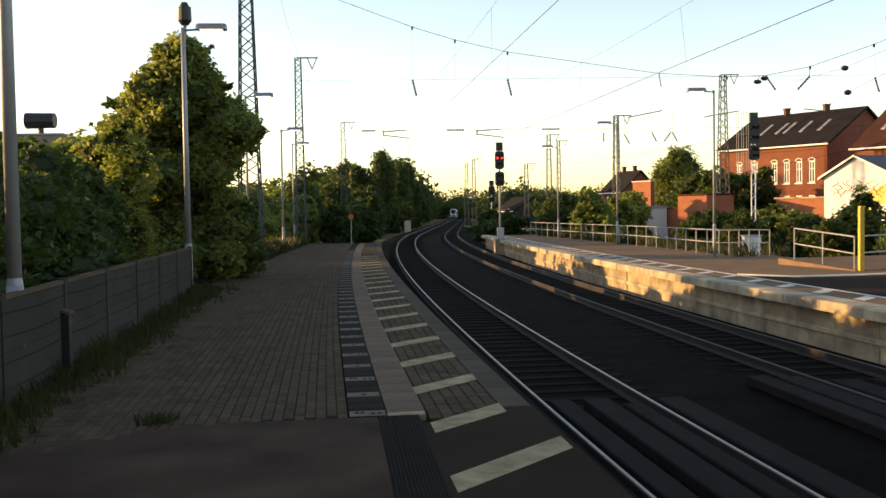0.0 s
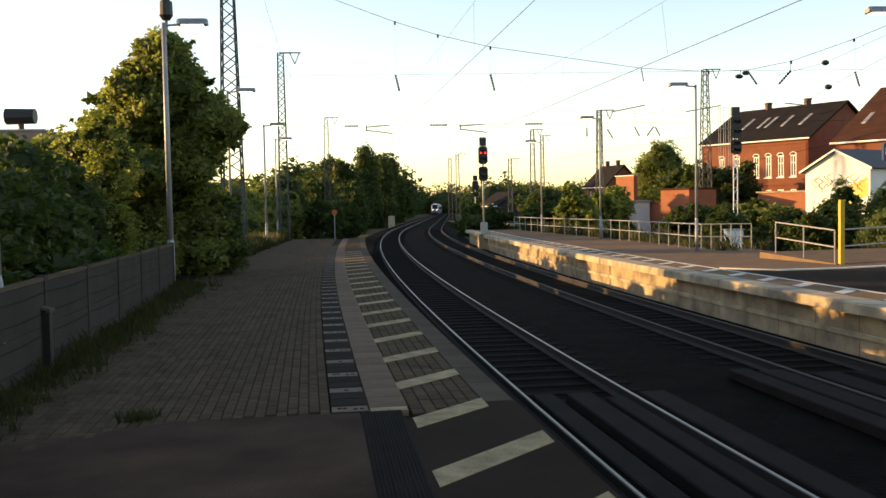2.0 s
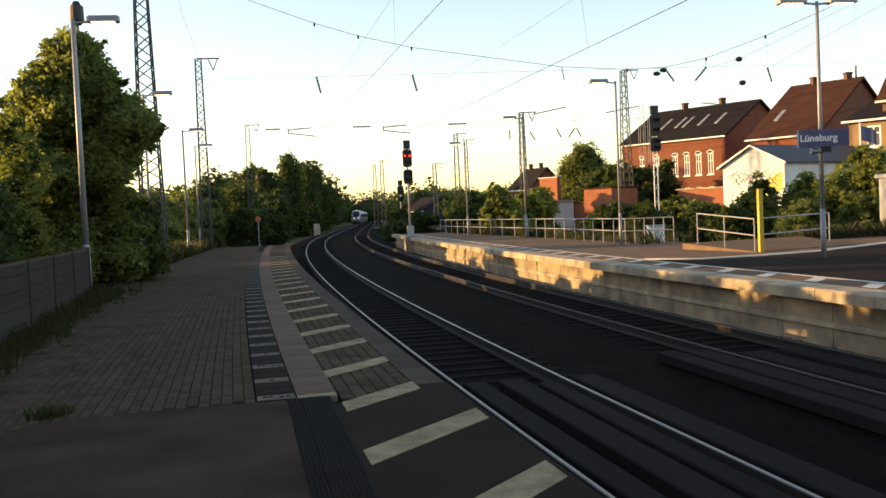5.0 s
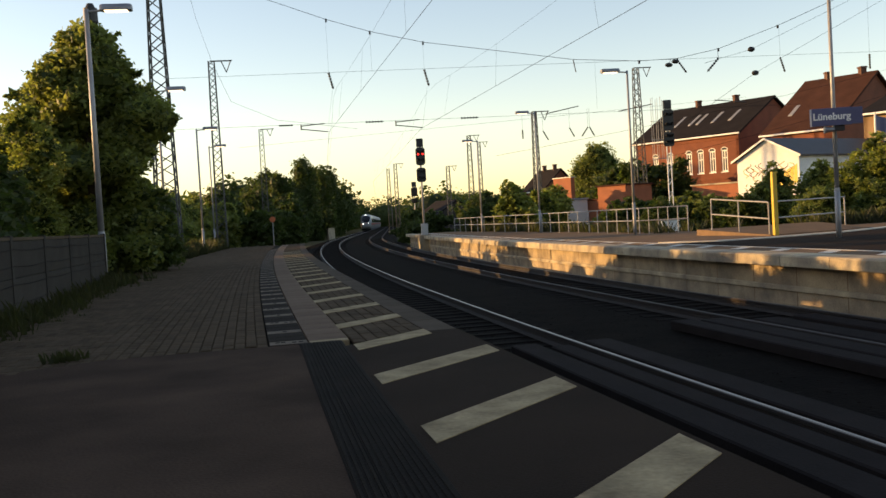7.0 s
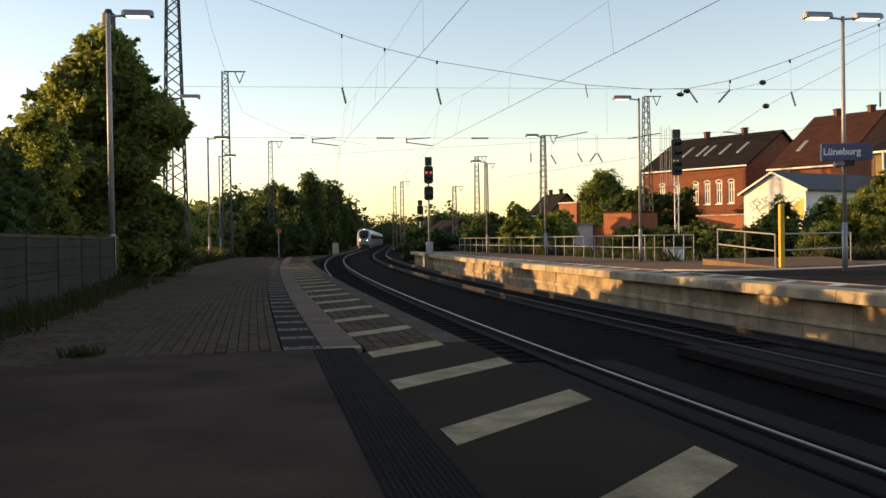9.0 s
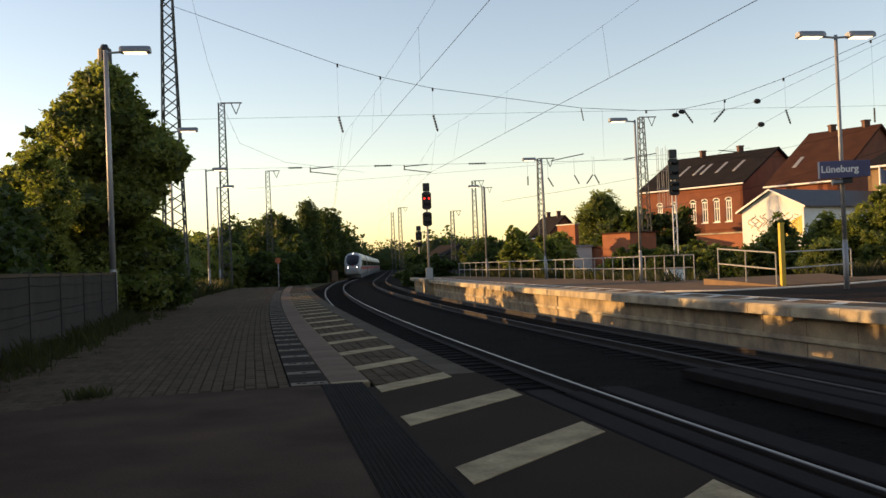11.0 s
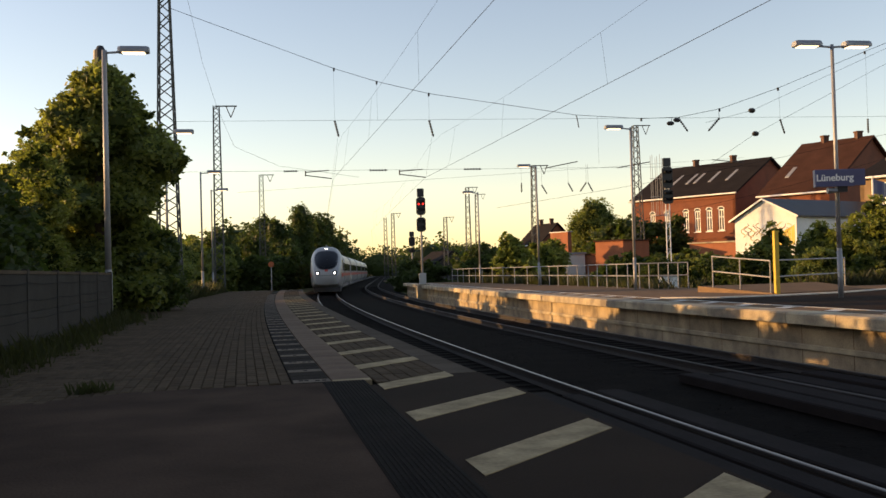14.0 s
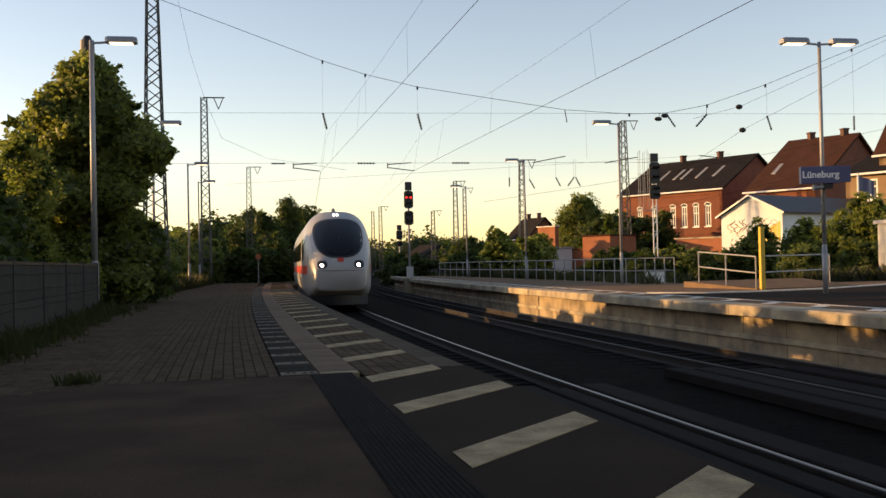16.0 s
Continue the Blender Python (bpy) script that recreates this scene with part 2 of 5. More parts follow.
def slope(y):
    return -0.060 + 0.00128 * (y - 9) if y < 130 else 0.09488


def at(y, off, z=0.0):
    """The point at that distance to the right of the first track's line."""
    s = slope(y)
    n = math.hypot(1, s)
    return (track_x(y) + off / n, y - off * s / n, z)


def span(a, b, step):
    n = max(1, round((b - a) / step))
    return [a + (b - a) * i / n for i in range(n + 1)]


def ribbon(ys, profile):
    """A profile of (off, z) drawn along the track's line."""
    return Mesh().sweep([[at(y, o, z) for o, z in profile] for y in ys])


RAIL_Z = -0.76
TRACKS = (0.0, 4.55)


# ---- ground, tracks, platforms ----
def build_ground():
    m = Mesh()
    xs = [-2500, -600, -200, -80, -40, -20, -10, 0, 10, 20, 40, 80, 200, 600, 2500]
    ys = [-2500, -600, -150, -60, -20, 0, 20, 40, 60, 80, 100, 150, 250, 600, 2500]
    m.sweep([[(x, y, -1.25) for x in xs] for y in ys])
    structure("ground", m, M_ground, "flat earth with grass and weeds beside the tracks")
    ys = span(-50, 130, 4) + span(150, 430, 20)
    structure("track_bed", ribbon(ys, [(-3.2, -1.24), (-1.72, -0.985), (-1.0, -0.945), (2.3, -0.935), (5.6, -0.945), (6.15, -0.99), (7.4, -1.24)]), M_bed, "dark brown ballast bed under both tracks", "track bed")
    # loose stones on the bed where the camera stands nearest
    m, rnd = Mesh(), random.Random(4)
    for _ in range(26000):
        y = 2 + 48 * rnd.random() ** 1.6
        off = rnd.uniform(-1.7, 6.1)
        x, yy, _z = at(y, off)
        r = rnd.uniform(0.02, 0.045)
        z = -0.952 + rnd.uniform(-0.015, 0.012)
        a = rnd.uniform(0, 6.3)
        p = [(x + r * math.cos(a + k * 2.1) * rnd.uniform(0.7, 1.2), yy + r * math.sin(a + k * 2.1) * rnd.uniform(0.7, 1.2), z) for k in range(3)]
        m.poly(p + [(x, yy, z + r * 0.45)], [(0, 1, 3), (1, 2, 3), (2, 0, 3)])
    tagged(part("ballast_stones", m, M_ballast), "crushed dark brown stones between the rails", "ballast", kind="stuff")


def build_tracks():
    ys = span(-50, 130, 2.5) + span(145, 430, 15)
    for k, c in enumerate(TRACKS):
        tr = thing("railway_track", ("polished" if k == 0 else "duller") + " steel rails on sleepers in a curve", "railway track", kind="structure")
        for side in (-0.7525, 0.7525):
            o = c + side
            prof = [(-0.075, -0.16), (-0.012, -0.12), (-0.012, -0.05), (-0.036, -0.035), (-0.036, -0.008), (0.036, -0.008), (0.036, -0.035), (0.012, -0.05), (0.012, -0.12), (0.075, -0.16)]
            rail = part("rail", ribbon(ys, [(o + a, RAIL_Z + b) for a, b in prof]), M_rail_side, tr, "rust-brown steel rail")
            part("rail_head", ribbon(ys, [(o - 0.020, RAIL_Z - 0.006), (o - 0.013, RAIL_Z + 0.002), (o + 0.013, RAIL_Z + 0.002), (o + 0.020, RAIL_Z - 0.006)]), M_rail_top if k == 0 else M_rail_dull, rail, "worn running surface")
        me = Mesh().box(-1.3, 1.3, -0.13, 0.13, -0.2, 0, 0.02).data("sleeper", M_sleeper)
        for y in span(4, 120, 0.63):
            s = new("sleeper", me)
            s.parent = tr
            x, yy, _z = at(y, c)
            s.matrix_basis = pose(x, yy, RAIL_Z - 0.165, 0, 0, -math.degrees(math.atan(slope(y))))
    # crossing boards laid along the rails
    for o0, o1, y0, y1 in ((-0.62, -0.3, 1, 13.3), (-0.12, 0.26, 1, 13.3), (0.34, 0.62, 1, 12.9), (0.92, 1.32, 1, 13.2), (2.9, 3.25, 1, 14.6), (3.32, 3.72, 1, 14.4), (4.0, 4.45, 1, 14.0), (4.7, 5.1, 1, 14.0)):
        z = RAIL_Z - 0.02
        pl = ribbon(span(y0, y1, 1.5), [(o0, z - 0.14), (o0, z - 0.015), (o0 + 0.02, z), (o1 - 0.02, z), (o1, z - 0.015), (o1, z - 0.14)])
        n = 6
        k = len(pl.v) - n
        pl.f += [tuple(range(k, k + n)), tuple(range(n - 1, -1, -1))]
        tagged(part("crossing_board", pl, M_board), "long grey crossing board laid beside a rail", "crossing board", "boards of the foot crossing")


def near_platform():
    ys = span(-14, 62, 2)
    body = ribbon(ys, [(-1.86, -1.2), (-1.86, -0.16), (-1.76, -0.16), (-1.76, -0.062), (-9.0, -0.06), (-9.0, -1.2)])
    n = 6
    k = len(body.v) - n
    body.f += [tuple(range(k, k + n)), tuple(range(n - 1, -1, -1))]
    plat = structure("platform_near", body, M_joint, "paved side platform with a tactile strip and white hatching", "platform")

    def strip(name, y0, y1, o0, o1, top, material, label="", step=2.0):
        return part(name, ribbon(span(y0, y1, step), [(o0, -0.07), (o0, top - 0.006), (o0 + 0.006, top), (o1 - 0.006, top), (o1, top - 0.006), (o1, -0.07)]), material, plat, label)

    # asphalt by the edge, cable-duct cover and patched apron near the crossing
    cols = []
    for o in (-3.02, -2.872, -2.6, -2.3, -2.05, -1.74):
        end = 8.70 + 0.72 * (o + 2.872) if o < -2.05 else 9.30
        cols.append([at(-14 + (end + 14) * k / 11, o, 0.0) for k in range(12)] + [at(end, o, -0.07)])
    cols.append([(x, y, -0.07) for x, y, _z in cols[-1]])
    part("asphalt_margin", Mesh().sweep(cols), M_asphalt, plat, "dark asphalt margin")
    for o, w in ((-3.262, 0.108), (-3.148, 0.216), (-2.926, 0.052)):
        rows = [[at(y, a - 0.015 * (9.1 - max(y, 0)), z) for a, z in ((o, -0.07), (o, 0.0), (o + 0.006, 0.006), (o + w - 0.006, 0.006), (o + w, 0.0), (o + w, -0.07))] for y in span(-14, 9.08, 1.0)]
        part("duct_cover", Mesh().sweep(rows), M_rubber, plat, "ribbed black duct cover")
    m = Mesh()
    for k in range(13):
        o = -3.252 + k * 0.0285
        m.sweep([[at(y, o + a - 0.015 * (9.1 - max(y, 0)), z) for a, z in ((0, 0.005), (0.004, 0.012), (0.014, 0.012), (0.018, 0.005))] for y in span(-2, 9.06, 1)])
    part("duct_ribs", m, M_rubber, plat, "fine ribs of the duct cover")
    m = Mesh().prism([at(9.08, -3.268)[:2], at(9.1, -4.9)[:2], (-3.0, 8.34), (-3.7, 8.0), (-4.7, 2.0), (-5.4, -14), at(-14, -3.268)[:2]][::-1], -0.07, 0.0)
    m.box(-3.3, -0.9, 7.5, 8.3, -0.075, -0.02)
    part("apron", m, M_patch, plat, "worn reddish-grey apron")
    m = Mesh().prism([(-3.02, 8.36), (-3.72, 7.98), (-4.72, 2.0), (-5.42, -14), (-6.5, -14), (-5.2, 8.9)], -0.07, -0.012)
    part("kerb_strip", m, M_slab, plat, "bluish grey paved strip")
    # rows of separate pieces
    def slab(name, o0, o1, ly, y0, y1, material, top=0.0, gap=0.006, every=None):
        me = Mesh().box(-(o1 - o0) / 2 + gap, (o1 - o0) / 2 - gap, -ly / 2 + gap, ly / 2 - gap, -0.07, 0, 0.005).data(name, material)
        i = 0
        y = y0 + ly / 2
        while y < y1:
            if every is None or every(i):
                x, yy, _z = at(y, (o0 + o1) / 2)
                ob = new(name, me)
                ob.parent = plat
                ob.matrix_basis = pose(x, yy, top, 0, 0, -math.degrees(math.atan(slope(y))))
            y += ly
            i += 1
    slab("edge_slab", -2.05, -1.74, 1.0, 9.31, 62, M_slab)
    slab("beige_slab", -3.17, -2.79, 0.5, 9.27, 62, M_beige)
    slab("tactile_tile", -3.535, -3.17, 0.3167, 9.11, 50, M_tile_d, 0.001, every=lambda i: True)
    slab("pale_tile", -3.53, -3.175, 0.2375, 9.12, 50, M_tile_l, 0.006, every=lambda i: i % 4 == 0)
    slab("white_end_tile", -3.17, -2.80, 0.17, 9.09, 9.26, M_paint, 0.003)
    # studs on the pale tiles
    m = Mesh()
    i = 0
    y = 9.12 + 0.119
    while y < 26:
        for o in ((-3.45, -3.40, -3.30, -3.24) if i % 2 == 0 else (-3.35,)):
            x, yy, _z = at(y + (0.02 if o < -3.35 else -0.02), o)
            m.box(x - 0.02, x + 0.02, yy - 0.03, yy + 0.03, 0.0, 0.0085)
        y += 0.95
        i += 1
    part("tactile_marks", m, M_rubber, plat, "dark worn marks on the pale tiles")

    # pavers: near ones as pieces, the rest joined
    rnd = random.Random(7)
    rest, made = Mesh(), 0
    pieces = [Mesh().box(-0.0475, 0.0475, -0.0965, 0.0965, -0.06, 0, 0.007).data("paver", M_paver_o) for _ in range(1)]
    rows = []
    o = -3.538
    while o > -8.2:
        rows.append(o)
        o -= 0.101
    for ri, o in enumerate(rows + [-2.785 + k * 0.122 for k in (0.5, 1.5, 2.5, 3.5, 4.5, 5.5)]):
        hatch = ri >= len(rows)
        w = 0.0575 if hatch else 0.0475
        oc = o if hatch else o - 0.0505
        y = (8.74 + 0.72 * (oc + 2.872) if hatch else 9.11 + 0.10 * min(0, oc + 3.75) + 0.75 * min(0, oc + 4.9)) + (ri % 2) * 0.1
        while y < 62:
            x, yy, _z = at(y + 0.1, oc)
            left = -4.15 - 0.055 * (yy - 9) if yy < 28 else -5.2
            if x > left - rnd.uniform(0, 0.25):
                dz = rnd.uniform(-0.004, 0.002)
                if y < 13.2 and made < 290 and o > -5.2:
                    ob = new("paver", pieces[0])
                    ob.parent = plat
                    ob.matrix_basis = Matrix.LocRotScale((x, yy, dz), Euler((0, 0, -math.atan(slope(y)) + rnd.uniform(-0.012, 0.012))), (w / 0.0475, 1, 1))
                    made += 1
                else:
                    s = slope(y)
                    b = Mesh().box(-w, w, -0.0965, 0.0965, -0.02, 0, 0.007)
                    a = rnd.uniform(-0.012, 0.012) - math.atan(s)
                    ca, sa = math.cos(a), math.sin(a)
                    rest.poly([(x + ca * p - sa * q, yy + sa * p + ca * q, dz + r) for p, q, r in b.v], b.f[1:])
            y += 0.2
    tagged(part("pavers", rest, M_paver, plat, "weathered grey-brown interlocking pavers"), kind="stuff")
    # white hatching
    k = 0
    for k in range(-4, 20):
        y0 = 8.33 + 1.757 * k
        wide = k < 0
        o0, o1 = (-2.868, -1.785) if wide else (-2.81, -2.04)
        m, n = Mesh(), 6
        w = 0.40
        cols = []
        for i in range(n + 1):
            o = o0 + (o1 - o0) * i / n
            yb = y0 + 0.96 * (o - o0)
            cols.append([at(yb, o, 0.0), at(yb, o, 0.0045), at(yb + w, o, 0.0045), at(yb + w, o, 0.0)])
        m.sweep(cols)
        part("hatch_stripe", m, M_paint, plat, "worn white painted stripe")


def far_platform():
    ys = span(-14, 76, 2)
    prof = [(6.55, -1.25), (6.55, -0.18), (6.20, -0.18), (6.20, -0.02), (6.22, 0.0), (10.8, 0.0), (10.8, -1.25)]
    body = ribbon(ys, prof)
    n = len(prof)
    k = len(body.v) - n
    body.f += [tuple(range(k, k + n)), tuple(range(n - 1, -1, -1))]
    # paving between the wall's back and the fence
    plat = structure("platform_far", body, M_rplat, "curved island platform with a pale concrete edge wall", "platform")
    m = Mesh()
    m.sweep([[at(y, 10.8, -0.004), (at(y, 10.8)[0] + (2.6 if y < 44 else max(0.4, 2.6 - (y - 44) * 0.05)), y, -0.004), (at(y, 10.8)[0] + (2.6 if y < 44 else max(0.4, 2.6 - (y - 44) * 0.05)), y, -1.2)] for y in span(-14, 76, 2)])
    m.sweep([[(12.0, y, -0.008), (46.0, y, -0.008), (46.0, y, -1.2)] for y in (-14, 0, 14, 29)])
    m.sweep([[(13.2, y, -0.012), (46.0, y, -0.012), (46.0, y, -1.2)] for y in (28.9, 31.0, 33.4)])
    part("platform_paving", m, M_rplat, plat)
    for y0 in span(-12, 76, 1.6):
        if y0 < 10:
            continue
        m = Mesh().sweep([[at(y, o, z) for o, z in ((6.50, -0.19), (6.50, -1.2), (6.56, -1.2))] for y in (y0 + 0.012, y0 + 0.8, y0 + 1.588)])
        m.sweep([[at(y, 6.50, z) for z in (-0.19, -1.2)] for y in (y0 + 0.012, y0 + 1.588)])
        part("wall_panel", m, M_wall_shaded, plat)
        c = ribbon([y0 + 0.008, y0 + 0.8, y0 + 1.592], [(6.16, -0.20), (6.16, -0.02), (6.19, 0.012), (6.78, 0.012), (6.78, -0.05)])
        q = len(c.v) - 5
        c.f += [tuple(range(q, q + 5)), (4, 3, 2, 1, 0)]
        c.sweep([[at(y, 6.16, -0.20), at(y, 6.56, -0.20)] for y in (y0 + 0.008, y0 + 1.592)])
        part("edge_stone", c, M_concrete, plat)
    m = Mesh().sweep([[at(y, 6.47, -0.60), at(y, 6.44, -0.615), at(y, 6.44, -0.70), at(y, 6.50, -0.72)] for y in span(10, 76, 2)])
    part("wall_ledge", m, M_concrete, plat, "narrow ledge along the wall")
    for y0 in span(11, 70, 1.75):
        m = Mesh().sweep([[at(y0 + 1.0 * (o - 6.85), o, 0.0165) if o < 6.9 else at(y0 + 1.0 * (o - 6.85), o, 0.006), at(y0 + 0.42 + 1.0 * (o - 6.85), o, 0.0165) if o < 6.9 else at(y0 + 0.42 + 1.0 * (o - 6.85), o, 0.006)] for o in (6.86, 7.2, 7.55)])
        part("hatch_stripe", m, M_line, plat)
    part("white_line", ribbon(span(10, 74, 2), [(7.62, 0.004), (7.62, 0.007), (7.74, 0.007), (7.74, 0.004)]), M_line, plat)
    # the pale line that bends towards the ramp
    pts = [(9.65, 26.2), (10.8, 24.95), (12.5, 25.0), (14.7, 25.6), (19.5, 28.6), (30, 34.0)]
    w = [at(y, 7.76, 0.0) for y in span(-12, 25.6, 2.0)]
    m = Mesh()
    low = [(x, y) for x, y, _z in w if y < 19.5]
    m.sweep([[(x, y, 0.0035), (30, y, 0.0035)] for x, y in low])
    rim = low[-1:] + [(x, y) for x, y, _z in w if y >= 19.5]
    m.poly([(x, y, 0.0035) for x, y in rim] + [(x, y + 0.1, 0.0035) for x, y in pts[1:]] + [(30, rim[0][1], 0.0035)], [tuple(range(len(rim) + len(pts)))])
    part("asphalt_way", m, M_asphalt, plat, "dark asphalt way between white lines")
    m = Mesh()
    for (x0, y0), (x1, y1) in zip(pts[:-1], pts[1:]):
        m.poly([(x0, y0, 0.0), (x0, y0, 0.035), (x0, y0 + 0.26, 0.035), (x0, y0 + 0.26, 0.0), (x1, y1, 0.0), (x1, y1, 0.035), (x1, y1 + 0.26, 0.035), (x1, y1 + 0.26, 0.0)], [(0, 1, 5, 4), (1, 2, 6, 5), (2, 3, 7, 6)])
    part("kerb_line", m, M_line, plat)


build_ground()
build_tracks()
near_platform()
far_platform()


# ---- lamps, masts, signals ----
def lamp_post(place, height, heads, label, turn=0.0, r=0.055, on=True):
    p = thing("street_lamp", label, "lamp", place, turn, "platform lamps")
    part("pole", Mesh().tube((0, 0, 0), (0, 0, 1.2), r * 1.18, r * 1.18, 12).tube((0, 0, 1.2), (0, 0, 1.28), r * 1.18, r, 12, False).tube((0, 0, 1.28), (0, 0, height), r, r * 0.75, 12), M_steel, p, smooth=True)
    for s in heads:
        part("arm", Mesh().tube((0, 0, height - 0.07), (s * 0.4, 0, height - 0.04), 0.028, 0.028, 8), M_steel, p)
        x0, x1 = sorted((s * 0.33, s * 1.06))
        hd = Mesh()
        prof = [(-0.15, -0.04), (-0.15, 0.03), (-0.09, 0.11), (0.09, 0.11), (0.15, 0.03), (0.15, -0.04)]
        hd.sweep([[(x, a * t, height - 0.02 + b * t) for a, b in prof] for x, t in ((x0, 0.85), (x0 + 0.06, 1), (x1 - 0.06, 1), (x1, 0.85))], True)
        hd.f += [(0, 1, 2, 3, 4, 5), (23, 22, 21, 20, 19, 18)]
        h = part("lamp_head", hd, M_zinc, p)
        part("diffuser", Mesh().box(x0 + 0.1, x1 - 0.1, -0.12, 0.12, height - 0.075, height - 0.062), M_lamp_on, h, "lit warm diffuser")
    return p


def lattice_mast(place, height, base, top, label, turn=0.0, bar=0.056, cells=16, bracket=0, near=False):
    p = thing("lattice_mast", label, "mast", place, turn, "catenary masts")
    c = lambda i, z: ((base + (top - base) * z / height) / 2 * (1, -1, -1, 1)[i % 4], (base + (top - base) * z / height) / 2 * (1, 1, -1, -1)[i % 4], z)
    for i in range(4):
        part("leg", Mesh().tube(c(i, 0), c(i, height), bar, bar * 0.8, 4), M_lattice, p)
    for i in range(4):
        m = Mesh()
        zs = [height * (1 - (1 - k / cells) ** 1.15) for k in range(cells + 1)]
        for k in range(cells):
            a, b = (i, i + 1) if k % 2 else (i + 1, i)
            if near:
                part("brace", Mesh().tube(c(a, zs[k]), c(b, zs[k + 1]), bar * 0.62, None, 4, False), M_lattice, p)
            else:
                m.tube(c(a, zs[k]), c(b, zs[k + 1]), bar * 0.62, None, 4, False)
        if not near:
            tagged(part("bracing", m, M_lattice, p), kind="stuff")
    part("footing", Mesh().box(-base * 0.8, base * 0.8, -base * 0.8, base * 0.8, -0.6, 0.15, 0.03), M_concrete, p)
    if bracket:
        m = Mesh().tube((-0.1 * bracket, 0, height), (1.5 * bracket, 0, height), 0.05, None, 6).tube((0.7 * bracket, 0, height), (1.05 * bracket, 0, height - 0.85), 0.035, None, 6).tube((1.4 * bracket, 0, height), (1.05 * bracket, 0, height - 0.85), 0.035, None, 6)
        part("bracket", m, M_lattice, p)
    return p


def signal_post(place, z_parts, label, lattice=False, lit=True, w=0.62):
    """z_parts: pole top, upper screen (bottom, top), lower screen (bottom, top)."""
    top, (a0, a1), (b0, b1) = z_parts
    p = thing("railway_signal", label, "signal", place)
    if lattice:
        for x in (-0.13, 0.13):
            part("pole", Mesh().box(x - 0.03, x + 0.03, -0.03, 0.03, 0, top), M_white, p)
        z = 0.2
        k = 0
        while z < top - 0.5:
            part("brace", Mesh().tube((-0.13, -0.02, z), (0.13, -0.02, z + 0.42) if k % 2 else (0.13, -0.02, z), 0.025, None, 4), M_white, p)
            z += 0.42
            k += 1
    else:
        part("pole", Mesh().tube((0, 0, 0), (0, 0, top), 0.075, 0.065, 10), M_steel, p, smooth=True)
    for nm, z0, z1 in (("signal_screen", a0, a1), ("signal_screen", b0, b1)):
        m = Mesh()
        c = 0.12
        out = [(-w / 2 + c, z0), (w / 2 - c, z0), (w / 2, z0 + c), (w / 2, z1 - c), (w / 2 - c, z1), (-w / 2 + c, z1), (-w / 2, z1 - c), (-w / 2, z0 + c)]
        m.poly([(x, -0.16, z) for x, z in out] + [(x, -0.04, z) for x, z in out], [tuple(range(8)), tuple(range(15, 7, -1))] + [(i, i + 8, (i + 1) % 8 + 8, (i + 1) % 8) for i in range(8)])
        s = part(nm, m, M_dark, p, "black signal screen")
        for x, z in ((-0.16, z0 + 0.75 * (z1 - z0)), (0.16, z0 + 0.75 * (z1 - z0)), (-0.16, z0 + 0.3 * (z1 - z0)), (0.16, z0 + 0.3 * (z1 - z0))):
            part("lens_hood", Mesh().tube((x, -0.16, z), (x, -0.34, z + 0.01), 0.10, 0.10, 10, False), M_dark, s)
    part("top_box", Mesh().box(-w * 0.36, w * 0.36, -0.14, 0.06, a1 + 0.03, a1 + 0.6, 0.03), M_dark, p, "black indicator box")
    if lit:
        z = a0 + 0.62 * (a1 - a0)
        for x in (-0.15, 0.15):
            part("red_light", Mesh().tube((x, -0.17, z), (x, -0.20, z), 0.065, 0.065, 12), M_red, p, "lit red signal light")
    part("relay_box", Mesh().box(-0.22, 0.22, -0.28, 0.08, 0.05, 0.80, 0.03), M_greybox, p, "pale relay box at the foot")
    part("footing", Mesh().box(-0.4, 0.4, -0.4, 0.4, -1.4, 0.05), M_concrete, p)
    return p


lamp_post((12.58, 36.5, 0), 6.5, (-1,), "grey steel platform lamp, lit, beside the railing")
lamp_post((12.52, 51.5, 0), 6.65, (-1,), "grey steel platform lamp with one lit head")
lamp_post((11.6, 64.0, 0), 6.25, (-1,), "grey steel platform lamp far along the railing")
lamp_post((13.15, 22.9, 0), 6.58, (-1, 1), "grey lamp post with two heads carrying the station sign", r=0.06)
lamp_post((-5.25, 24.0, -0.05), 6.6, (1,), "tall grey steel lamp at the end of the concrete fence", r=0.075)
lamp_post((-5.53, 50, 0), 6.35, (1,), "slim grey steel lamp in the tall grass")
lamp_post((-4.36, 10.35, 0), 7.4, (1,), "tall grey steel pole behind the concrete fence", r=0.075)
lamp_post((-5.6, 37.4, 0), 6.55, (1,), "slim lamp in front of the lattice mast")
lamp_post((-6.05, 62.0, 0), 6.5, (1,), "slim lamp beside the far lattice mast")
lattice_mast((-6.42, 44.3, -0.4), 15.4, 1.06, 0.40, "tall tapering lattice steel mast behind the tree", bar=0.054, cells=30, near=True)
# A tall mast with a dark drum of unknown use; it gives no light.
sm = thing("floodlight_mast", "dark drum-shaped box on a tall thin mast behind the tree", "mast", (-11.1, 54.0, -0.6))
part("pole", Mesh().tube((0, 0, 0), (0, 0, 13.3), 0.14, 0.09, 10), M_steel, sm, smooth=True)
part("housing", Mesh().tube((0, 0, 13.1), (0, 0, 13.35), 0.2, 0.38, 12).tube((0, 0, 13.35), (0, 0, 14.1), 0.38, 0.36, 12).tube((0, 0, 14.1), (0, 0, 14.35), 0.28, 0.16, 12), M_dark, sm, "dark drum-shaped housing")
lattice_mast((-6.4, 72, -0.6), 14.2, 0.72, 0.42, "grey lattice steel catenary mast", cells=26, bracket=1, near=True)
